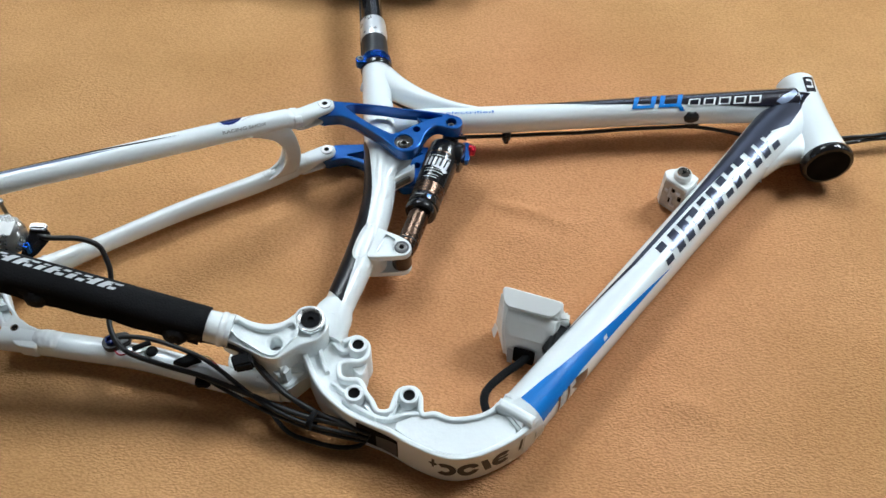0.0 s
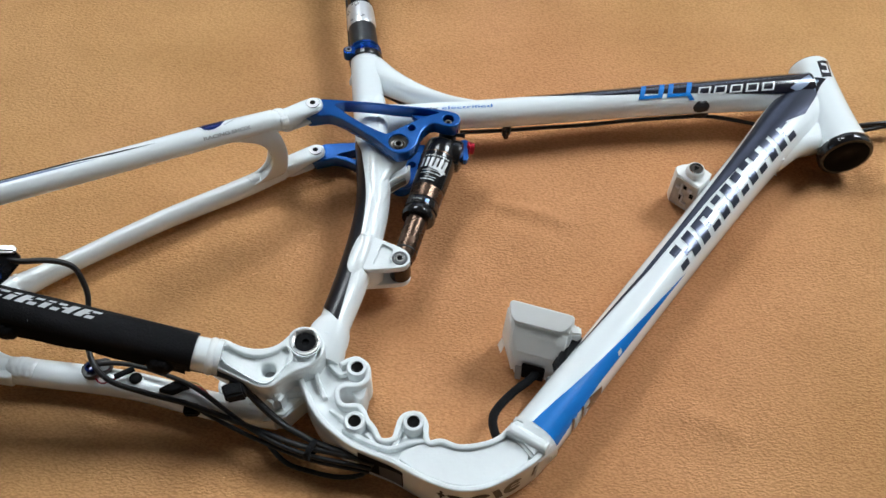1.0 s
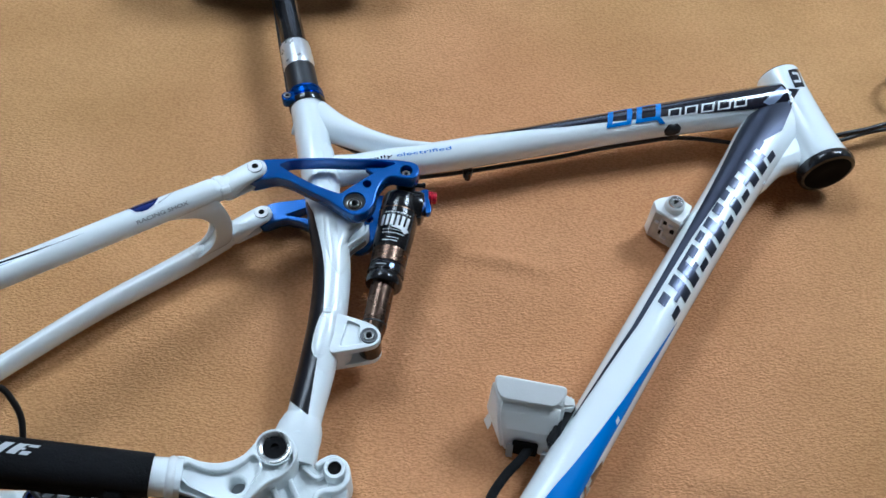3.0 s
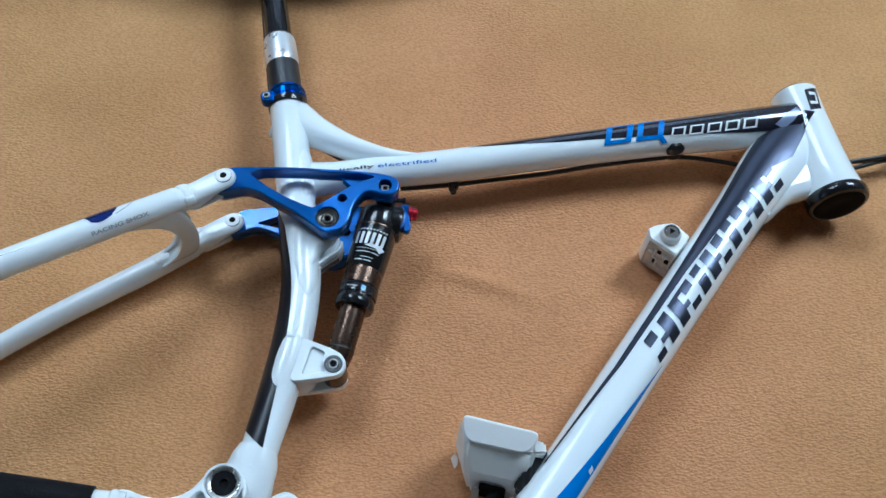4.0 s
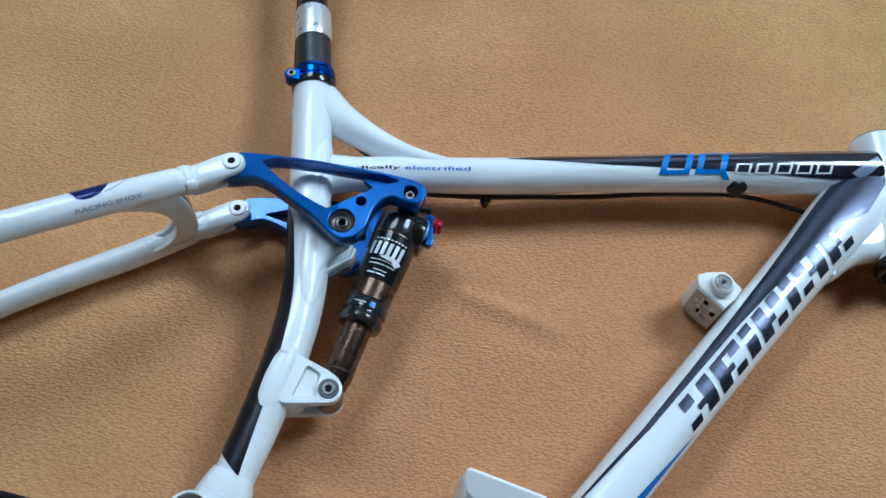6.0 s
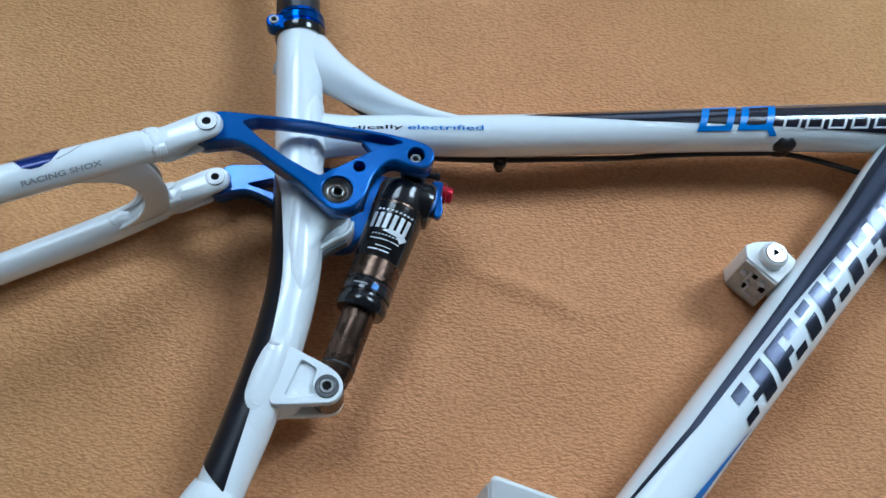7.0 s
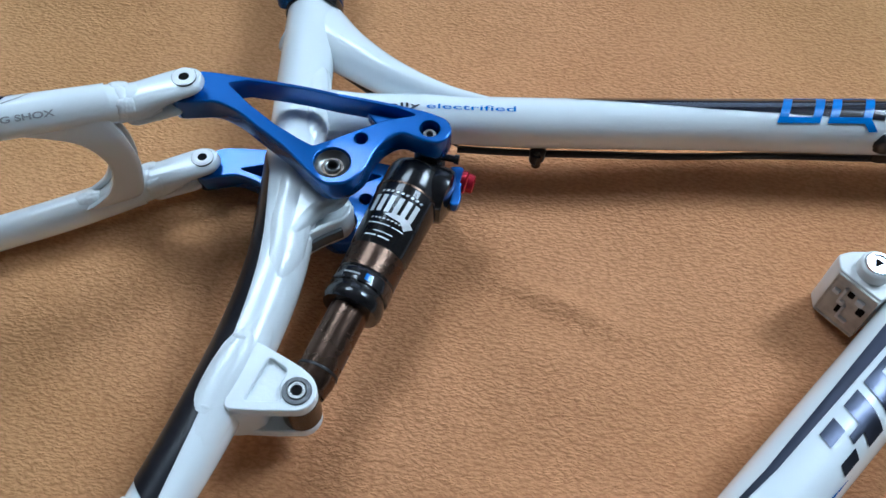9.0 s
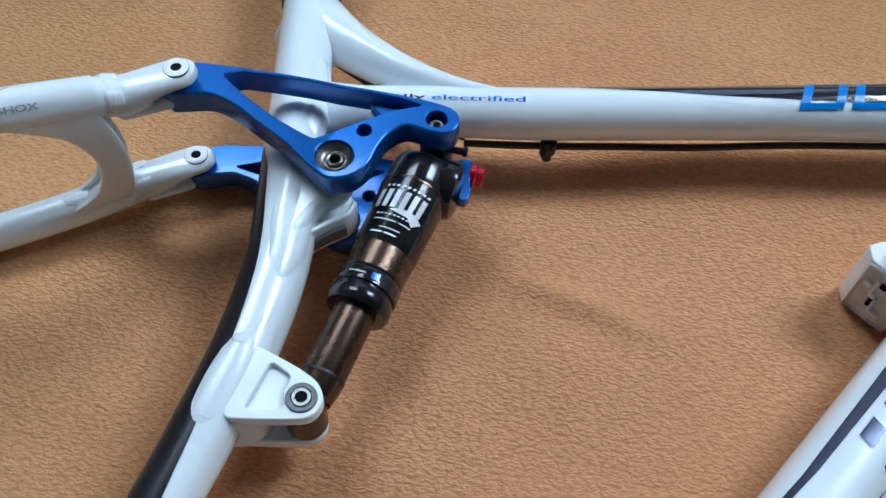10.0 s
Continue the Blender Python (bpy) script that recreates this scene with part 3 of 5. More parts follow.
LOW_STAY = Tube([(-0.475, 0.631, 0.019, 0.0180, 0.0170), (-0.450, 0.6485, 0.0172, 0.0138, 0.0132), (-0.41, 0.676, 0.0165, 0.0114, 0.0114), (-0.32, 0.737, 0.0155, 0.0117, 0.0117), (-0.235, 0.786, 0.0155, 0.0121, 0.0121), (-0.186, 0.816, 0.017, 0.0118, 0.0118)])
LOW_CHAIN = Tube([(-0.475, 0.546, 0.019, 0.0140, 0.0140), (-0.40, 0.540, 0.016, 0.0146, 0.0146), (-0.31, 0.529, 0.0145, 0.0145, 0.0145), (-0.22, 0.507, 0.0145, 0.0145, 0.0145), (-0.155, 0.497, 0.018, 0.0150, 0.0150)])
UP_CHAIN = Tube([(-0.68, 0.5866, 0.1969, 0.0155, 0.0155), (-0.50, 0.5630, 0.1550, 0.0155, 0.0155), (-0.36, 0.5446, 0.1224, 0.0158, 0.0158), (-0.245, 0.5295, 0.0956, 0.0165, 0.0165), (-0.205, 0.5250, 0.0865, 0.0175, 0.0165)])

seat_tube = part("seat_tube", SEAT.mesh(), WHITE, bike)
top_tube = part("top_tube", TOP.mesh(), WHITE, bike)
down_tube = part("down_tube", DOWN.mesh(48), WHITE, bike)
head_tube = part("head_tube", HEAD.mesh(48), WHITE, bike)
gusset_tube = part("gusset_tube", GUSSET.mesh(), WHITE, bike)
seat_stay_up = part("seat_stay", UP_STAY.mesh(32), WHITE, bike)
seat_stay_low = part("seat_stay", LOW_STAY.mesh(32), WHITE, bike)
chain_stay_low = part("chain_stay", LOW_CHAIN.mesh(32), WHITE, bike)
chain_stay_up = part("chain_stay", UP_CHAIN.mesh(32), WHITE, bike)


def bead(tube, s, wide=0.004, proud=0.0012, parent=None, mat=WELD):
    """A weld bead round a tube."""
    row = [[np.interp(s + d, tube.length, tube.rows[:, n]) for n in range(5)] for d in (-wide, -wide / 2, 0, wide / 2, wide)]
    for r, k in zip(row, (-0.0006, 0.7, 1, 0.7, -0.0006)):
        r[3], r[4] = r[3] + k * (proud if k > 0 else 1), r[4] + k * (proud if k > 0 else 1)
    return part("weld", Tube(row, 2).mesh(32, rings=10), mat, parent)


bead(UP_CHAIN, UP_CHAIN.length[-1] - 0.009, 0.0045, 0.0016, chain_stay_up)


# seat tube band
part("decal", SEAT.decal([[(0.145, 62), (0.165, 40), (0.235, 21), (0.30, 6), (0.36, -8), (0.396, -20), (0.380, 70), (0.378, 150), (0.145, 150)]]), BAND_BLACK, seat_tube, "black band along the back of the tube")

# top tube graphics
part("decal", TOP.decal([[(0.19, -32), (0.29, 2), (0.35, 14), (0.50, 44), (0.5640, 52), (0.5640, -85), (0.30, -85)]]), NAVY, top_tube, "dark blue band along the tube")
part("decal", TOP.decal([[(0.26, -34), (0.38, -43), (0.53, -53), (0.53, -46), (0.38, -37)]], off=0.0007), FOIL, top_tube, "grey-blue stripe")


def frame_mark(s0, s1, t0, t1, lean, ws, wt):
    """A slanted open frame of four bars in (metres along, degrees round)."""
    def at(u, v):
        return (s0 + (s1 - s0) * u + lean * v, t0 + (t1 - t0) * v)
    us, vs = ws / (s1 - s0), wt / abs(t1 - t0)
    bars = [(0, 1, 0, vs), (0, 1, 1 - vs, 1), (0, us, vs, 1 - vs), (1 - us, 1, vs, 1 - vs)]
    return [[at(a, c), at(b, c), at(b, d), at(a, d)] for a, b, c, d in bars]


E_MARK = frame_mark(0.336, 0.366, 34, -46, 0.011, 0.0065, 13)
Q_MARK = frame_mark(0.3715, 0.4015, 34, -46, 0.011, 0.0065, 13) + [[(0.396, 24), (0.4025, 24), (0.4075, 50), (0.401, 50)]]
part("decal", TOP.decal(E_MARK, off=0.0009, ds=0.008), SKY_BLUE, top_tube, "blue wordmark shape")
part("decal", TOP.decal(Q_MARK, off=0.0009, ds=0.008), SKY_BLUE, top_tube, "blue wordmark shape")
for n in range(5):
    a = 0.411 + 0.0205 * n
    marks = frame_mark(a, a + 0.016, 33, 4, 0.004, 0.0024, 4.5)
    part("decal", TOP.decal(marks, off=0.0009, ds=0.008), DECAL_WHITE, top_tube, "white wordmark bar" if n == 0 else "")


def words(tube, text, s0, s1, theta, high, mat, parent, label, bold=0.006):
    """Lettering along a tube: from s0 to s1, its middle at theta degrees, high degrees high."""
    curve = bpy.data.curves.new("lettering", "FONT")
    curve.body, curve.size, curve.offset = text, 1.0, bold
    ob = bpy.data.objects.new("lettering", curve)
    scene.collection.objects.link(ob)
    deps = bpy.context.evaluated_depsgraph_get()
    mesh = ob.evaluated_get(deps).to_mesh()
    flat = bmesh.new()
    flat.from_mesh(mesh)
    ob.evaluated_get(deps).to_mesh_clear()
    bpy.data.objects.remove(ob)
    x0, x1 = min(v.co.x for v in flat.verts), max(v.co.x for v in flat.verts)
    y0, y1 = min(v.co.y for v in flat.verts), max(v.co.y for v in flat.verts)
    bm = merge(bmesh.new(), flat, lambda c: tube.point(s0 + (s1 - s0) * (c.x - x0) / (x1 - x0), theta - high * ((c.y - y0) / (y1 - y0) - 0.5), 0.0006))
    return part("lettering", bm, mat, parent, label)


words(TOP, "radically", 0.033, 0.088, 11, 14, NAVY, top_tube, "dark lettering")
words(TOP, "electrified", 0.092, 0.154, 10, 13, SKY_BLUE, top_tube, "blue lettering")

# down tube graphics
part("decal", DOWN.decal([[(0.115, -52), (0.23, -34), (0.30, -36), (0.367, -40), (0.43, -46), (0.50, -58), (0.56, -62), (0.6020, -60), (0.6020, 8), (0.590, 11), (0.553, 20), (0.526, 3), (0.49, -4), (0.45, -8), (0.36, -18), (0.235, -22), (0.115, -48)]]), NAVY_FOIL, down_tube, "glossy black wedge stripe")
part("decal", DOWN.decal([[(0.012, -12), (0.16, 28), (0.265, 52), (0.20, 52), (0.09, 50), (0.05, 56), (0.012, 66)]]), SKY_BLUE, down_tube, "bright blue wedge stripe")
part("decal", DOWN.decal([[(0.131, 36), (0.137, 36), (0.135, 46), (0.129, 46)]], off=0.0006), DECAL_WHITE, down_tube)
for shape in block_marks(0.260, 0.524, 42, -11, (1.2, 1.15, 0.55, 1.15, 0.55, 1.2, 1.1)):
    part("logo_block", DOWN.decal([shape], off=0.0007), NAVY_FOIL, down_tube)
part("logo_block", DOWN.decal([[(0.093, 62), (0.090, 84), (0.074, 92), (0.068, 76), (0.063, 66), (0.071, 64), (0.072, 52), (0.080, 55)]], off=0.0009, ds=0.006), NAVY, down_tube, "dark brush-like mark")
for k in range(4):
    a = 0.034 + 0.0085 * k
    part("logo_block", DOWN.decal([[(a + 0.008, 52), (a + 0.0115, 54), (a + 0.004, 90), (a, 88)]], off=0.0009, ds=0.006), DECAL_WHITE if k % 2 else NAVY, down_tube)

# head tube graphics
part("badge", HEAD.decal([[(0.005, -40), (0.036, -26), (0.038, 6), (0.010, 2)]]), NAVY, head_tube, "dark square head badge")
part("badge_mark", HEAD.decal([[(0.013, -26), (0.017, -26), (0.017, -6), (0.013, -6)], [(0.017, -26), (0.029, -22), (0.029, -17), (0.017, -21)], [(0.026, -17), (0.030, -17), (0.030, 0), (0.026, 0)]], off=0.0008), DECAL_WHITE, head_tube)
part("decal", HEAD.decal([[(0.030, 100), (0.032, 40), (0.041, -2), (0.050, 18), (0.063, 42), (0.072, 90)]]), NAVY, head_tube, "dark crest at the tube joint")
part("decal", HEAD.decal([[(0.036, 76), (0.037, 44), (0.042, 18), (0.046, 26), (0.043, 70)], [(0.049, 34), (0.056, 36), (0.060, 44), (0.053, 48)]], off=0.0009), FOIL, head_tube, "grey-blue crest")
part("decal", TOP.decal([[(0.530, 30), (0.545, 6), (0.560, -14), (0.562, 4), (0.552, 26), (0.540, 44)]], off=0.0010, ds=0.006), FOIL, top_tube, "grey-blue crest")

# seat stay graphics
part("decal", UP_STAY.decal([[(0.02, -52), (0.30, -26), (0.345, -6), (0.392, 6), (0.345, 2), (0.30, -14), (0.02, -38)]]), NAVY, seat_stay_up, "thin black line along the stay")
part("decal", UP_STAY.decal([[(0.02, -36), (0.28, -11), (0.33, 4), (0.28, 3), (0.02, -18)]]), FOIL, seat_stay_up, "grey-blue stripe along the stay")
part("decal", UP_STAY.decal([[(0.4365, -75), (0.4385, -35), (0.4420, 4), (0.4470, 14), (0.453, 15), (0.461, 4), (0.467, -20), (0.471, -45), (0.474, -75)]]), DEEP_BLUE, seat_stay_up, "deep blue swoosh")
part("decal", UP_STAY.decal([[(0.464, 3), (0.474, -10), (0.484, -32), (0.4845, -29), (0.4745, -7), (0.465, 5.5)]], ds=0.004), DECAL_GREY, seat_stay_up)
words(UP_STAY, "RACING SHOX", 0.4385, 0.4915, 49, 17, DECAL_GREY, seat_stay_up, "grey lettering", 0.022)

# ---- head tube ends ----
cup = part("headset_cup", lathe((0.4981, 0.8500, 0.036), (0.4995, 0.8365, 0.036), [(0, 0.0), (0, 0.0312), (0.0015, 0.0326), (0.0060, 0.0332), (0.0098, 0.0330), (0.0128, 0.0315), (0.0140, 0.0285), (0.0132, 0.0270), (0.0130, 0)], 56), BLACK, bike, "glossy black lower headset cup")
part("cup_face", lathe((0.4981, 0.8500, 0.036), (0.4995, 0.8365, 0.036), [(0.0125, 0), (0.0125, 0.0272), (0.0137, 0.0270), (0.0142, 0.0245), (0.0142, 0.0120), (0.0135, 0.0100), (0.0135, 0)], 48), DARK_HOLE, cup)
part("headset_cup", lathe((0.4851, 0.981, 0.036), (0.4843, 0.992, 0.036), [(0, 0), (0, 0.0250), (0.0038, 0.0252), (0.0046, 0.0245), (0.0046, 0.02), (0.004, 0.019), (0.004, 0)], 48), BLACK, bike, "black upper headset ring")

# ---- gusset and joints ----
part("joint", Tube([(-0.082, 0.8745, 0.044, 0.0215, 0.0190), (-0.066, 0.877, 0.044, 0.0200, 0.0182), (-0.052, 0.879, 0.0437, 0.0178, 0.0174), (-0.036, 0.881, 0.0435, 0.0162, 0.0162)], 8).mesh(), WHITE, bike)
part("joint", prism(rounded([(0.398, 0.812), (0.4165, 0.8170), (0.4350, 0.8335), (0.4480, 0.8425), (0.4620, 0.8455), (0.480, 0.853), (0.490, 0.885), (0.455, 0.905), (0.415, 0.860)], 2), 0.0190, 0.0490, bevel=0.0135), WHITE, bike)

# ---- seat clamp and post ----
CL = [Vector((-0.0905, 0.968, 0.050)), Vector((-0.1110, 1.115, 0.054))]
clamp = part("seat_clamp", lathe(CL[0], CL[1], [(0, 0.0185), (0, 0.0212), (0.003, 0.0216), (0.006, 0.0216), (0.0068, 0.0202), (0.0085, 0.0202), (0.0092, 0.0216), (0.0135, 0.0216), (0.0145, 0.0205), (0.0165, 0.0205), (0.0172, 0.0213), (0.0205, 0.0208), (0.0215, 0.0185)], 48), BLUE_RING, bike, "polished blue seat clamp ring")
part("band", lathe(CL[0], CL[1], [(-0.001, 0.0190), (-0.0015, 0.0209), (0.0025, 0.0219), (0.0055, 0.0219), (0.0058, 0.021)], 48), BLACK, clamp, "black lower band")
part("lug", prism(capsule((-0.099, 0.972), (-0.1125, 0.973), 0.0070, 0.0064), 0.054, 0.0675), BLUE_RING, clamp)
socket_bolt(clamp, -0.1122, 0.9728, 0.0690, 0.0042, STEEL)
post = part("seat_post", lathe(CL[0], CL[1], [(0.019, 0.0172), (0.021, 0.0176), (0.060, 0.0176), (0.061, 0.0165), (0.085, 0.0160), (0.086, 0.0150), (0.235, 0.0150), (0.238, 0.0130), (0.238, 0)], 48), BLACK, bike, "black telescopic seat post")
part("sleeve", lathe(CL[0], CL[1], [(0.020, 0.0172), (0.0205, 0.0180), (0.0585, 0.0180), (0.0592, 0.0172)], 48), BLACK_MATT, post, "dull black lower sleeve")
part("nut", lathe(CL[0], CL[1], [(0.0585, 0.0165), (0.0588, 0.0178), (0.064, 0.0188), (0.066, 0.0188), (0.074, 0.0188), (0.0765, 0.0188), (0.079, 0.0186), (0.090, 0.0184), (0.0955, 0.0178), (0.096, 0.0155)], 18), NUT_SILVER, post, "polished silver collar nut")
part("post_ring", lathe(CL[0], CL[1], [(0.0945, 0.0150), (0.0945, 0.0176), (0.097, 0.0176), (0.098, 0.0150)], 40), BLACK_MATT, post)
part("cable", wire([(-0.107, 0.965, 0.036), (-0.1135, 1.0, 0.037), (-0.1180, 1.042, 0.037), (-0.1245, 1.10, 0.037), (-0.130, 1.155, 0.036), (-0.137, 1.23, 0.035), (-0.150, 1.32, 0.03)], 0.0021), RUBBER, post, "thin black cable beside the post")
part("cable", wire([(-0.110, 0.972, 0.044), (-0.1145, 1.03, 0.044), (-0.1215, 1.09, 0.044), (-0.1275, 1.15, 0.042), (-0.134, 1.24, 0.040), (-0.145, 1.33, 0.034)], 0.0016), RUBBER, post)

saddle = part("saddle", Tube([(-0.262, 1.262, 0.066, 0.010, 0.030), (-0.250, 1.258, 0.066, 0.022, 0.058), (-0.200, 1.245, 0.066, 0.026, 0.063), (-0.130, 1.236, 0.064, 0.026, 0.048), (-0.060, 1.226, 0.060, 0.024, 0.026), (0.000, 1.218, 0.058, 0.020, 0.020), (0.022, 1.216, 0.057, 0.008, 0.010)], 8, 2.4).mesh(36), NEOPRENE, bike, "black padded saddle on the seat post")
for dz in (-0.022, 0.022):
    part("rail", wire([(-0.225, 1.225, 0.062 + dz), (-0.190, 1.205, 0.060 + dz), (-0.100, 1.200, 0.060 + dz), (-0.040, 1.214, 0.059 + dz * 0.4)], 0.0035), BLACK, saddle)

# ---- rear links ----


ROCKER = [(-0.1395, 0.8575), (-0.128, 0.8590), (-0.108, 0.8606), (-0.089, 0.8622), (-0.070, 0.8632), (-0.050, 0.8630), (-0.029, 0.8612), (-0.009, 0.8590), (0.012, 0.8555), (0.0255, 0.851), (0.0295, 0.841), (0.023, 0.8300), (0.010, 0.8315),
          (-0.004, 0.8365), (-0.0135, 0.8275), (-0.0185, 0.818), (-0.0215, 0.803), (-0.030, 0.7915), (-0.044, 0.7875), (-0.055, 0.7950), (-0.071, 0.8085), (-0.093, 0.8215), (-0.107, 0.8305), (-0.123, 0.8355), (-0.148, 0.827), (-0.157, 0.840)]
ROCKER_HOLE = [(-0.1195, 0.8520), (-0.108, 0.8577), (-0.089, 0.8594), (-0.070, 0.8604), (-0.050, 0.8602), (-0.029, 0.8584), (-0.009, 0.8562), (0.004, 0.8520), (-0.015, 0.8450), (-0.026, 0.8380), (-0.044, 0.8260), (-0.0575, 0.8165), (-0.066, 0.8195), (-0.083, 0.8270), (-0.102, 0.8385)]
LOW_HOLE = [(-0.1215, 0.8410), (-0.100, 0.8485), (-0.060, 0.8530), (-0.020, 0.8490), (-0.055, 0.8260), (-0.080, 0.8255), (-0.098, 0.8345)]


def rocker(z0, z1, hole, lift, label):
    """A forged link plate: triangular window, pivot bosses and bores."""
    holes = [fillet(hole, 0.0022)[::-1], ring_outline(-0.043, 0.806, 0.0116), ring_outline(0.014, 0.842, 0.0066), ring_outline(-0.0285, 0.8275, 0.0045)]
    rim = fillet(ROCKER, 0.006)
    ahead = np.roll(rim, -1, axis=0) - np.roll(rim, 1, axis=0)
    north = ahead[:, 0] / np.maximum(np.linalg.norm(ahead, axis=1), 1e-9)
    edge = 0.0012 - 0.0006 * np.clip(north * 1.6, -1, 1)
    return part("rocker_link", prism(rim, z0, z1, holes, 0.0007, lift, edge, 0.0014), BLUE, bike, label)


link = rocker(0.0685, 0.0855, ROCKER_HOLE, lambda x, y: max(0.0, -0.05 - x) * 0.15, "blue anodised rocker link with triangular window")
rocker(0.004, 0.0190, LOW_HOLE, lambda x, y: 0.0, "blue anodised rocker link near the blanket")
part("web", prism(fillet([(-0.030, 0.8560), (0.006, 0.8530), (0.008, 0.8500), (-0.018, 0.8430)], 0.002), 0.0690, 0.0775), BLUE, link)

bearing = part("bearing", upright(-0.043, 0.806, [(0.062, 0.0115), (0.0832, 0.0115), (0.0838, 0.0108), (0.0815, 0.0090), (0.0800, 0.0070), (0.0800, 0.0052), (0.0824, 0.0048), (0.0826, 0.0042), (0.0822, 0.0034), (0.077, 0.0032), (0.077, 0)], 40), STEEL, link, "steel pivot bearing")
part("seal", upright(-0.043, 0.806, [(0.0795, 0.0072), (0.0806, 0.0070), (0.0806, 0.0054), (0.0795, 0.0051)], 36), DARK_BRONZE, bearing)
part("socket", upright(-0.043, 0.806, [(0.0765, 0), (0.0775, 0.0037), (0.0780, 0.0)], 6), DARK_HOLE, bearing)
socket_bolt(link, 0.014, 0.842, 0.0800, 0.0043, STEEL)
# discs close the bores; the darkness inside is their colour
part("bore", upright(0.014, 0.842, [(0.0700, 0.0067), (0.0702, 0), ], 24), DARK_HOLE, link)
part("bore", upright(-0.0285, 0.8275, [(0.0705, 0.0046), (0.0707, 0)], 24), DARK_HOLE, link)


def weld_pad(tube, s0, s1, t0, t1, thick, parent, seed, lump=0.0007, mat=WELD):
    """A lumpy weld that swells out of a tube and runs out at its edges."""
    bm = bmesh.new()
    nu, nv = 40, 30
    rows = []
    for i in range(nu + 1):
        u = 2 * i / nu - 1
        row = []
        for j in range(nv + 1):
            v = 2 * j / nv - 1
            r = min(1.0, (abs(u) ** 2.6 + abs(v) ** 2.6) ** (1 / 2.6) * (1 + 0.16 * noise.noise((u * 2.2, v * 2.2, seed))))
            off = thick * (1 - r ** 3) + lump * noise.noise((u * 3.6, v * 3.2, seed + 4.0)) * (1 - r ** 4) - 0.0007 * r ** 8
            row.append(bm.verts.new(tube.point(s0 + (s1 - s0) * (u + 1) / 2, t0 + (t1 - t0) * (v + 1) / 2, off)))
        rows.append(row)
    for a, b in zip(rows, rows[1:]):
        for j in range(nv):
            bm.faces.new((a[j], a[j + 1], b[j + 1], b[j]))
    return part("weld", bm, mat, parent)


def clevis(stay, tube, z3, x, y):
    """The forked stay end with its bolt."""
    end = Vector(tube.rows[-1][:3])
    zc = z3 - 0.0112
    sleeve = Tube([(end.x - 0.010, end.y - 0.006, end.z, 0.0119, 0.0119), (x - 0.042, y - 0.0225, end.z * 0.7 + zc * 0.3, 0.0121, 0.0116), (x - 0.030, y - 0.0155, zc, 0.0119, 0.0112), (x - 0.019, y - 0.0098, zc, 0.0114, 0.0108), (x - 0.0165, y - 0.0085, zc, 0.0095, 0.0090)], 8, 2.3)
    fork = part("clevis", sleeve.mesh(36), WHITE, stay, "white forked stay end")
    dx, dy = 0.88, 0.475
    rows = [(x + d * dx, y + d * dy, z3 - h, w, h) for d, w, h in ((-0.036, 0.0118, 0.0110), (-0.028, 0.0117, 0.0100), (-0.018, 0.0114, 0.0072), (-0.008, 0.0113, 0.0056), (0.0, 0.0111, 0.0052), (0.005, 0.0098, 0.0050), (0.0085, 0.0072, 0.0046), (0.0105, 0.0040, 0.0040), (0.0112, 0.0012, 0.0030))]
    part("fork_arm", Tube(rows, 6, 2.5).mesh(40, rings=44), WHITE, fork)
    part("fork_arm", prism(capsule((x - 0.030, y - 0.0155), (x - 0.010, y - 0.005), 0.0095, 0.0095, 12), z3 - 0.0250, z3 - 0.0175, bevel=0.0034), WHITE, fork)
    bead(sleeve, 0.019, 0.0042, 0.0006, fork)
    for s0, t0, t1, seed in ((0.0140, -70, -2, 2.3), (0.0150, 22, 96, 5.9)):
        weld_pad(sleeve, s0, s0 + 0.0135, t0, t1, 0.0013, fork, seed + z3, 0.0002)
    part("washer", upright(x, y, [(z3 - 0.001, 0.0076), (z3 + 0.0003, 0.0076), (z3 + 0.0005, 0.0073), (z3 + 0.0005, 0.0033), (z3 - 0.001, 0.0033)], 32), WASHER_WHITE, fork)
    part("bolt_head", upright(x, y, [(z3 - 0.001, 0), (z3 + 0.0002, 0.0034), (z3 + 0.0004, 0.0030), (z3 + 0.0002, 0)], 24), DARK_HOLE, fork)
    part("gasket", upright(x, y, [(z3 - 0.001, 0.0078), (z3 + 0.0001, 0.0078), (z3 + 0.0002, 0.0076), (z3 - 0.001, 0.0076)], 32), BLACK_MATT, fork)
    return fork


clevis(seat_stay_up, UP_STAY, 0.1115, -0.1415, 0.8395)
clevis(seat_stay_low, LOW_STAY, 0.0300, -0.1460, 0.8390)


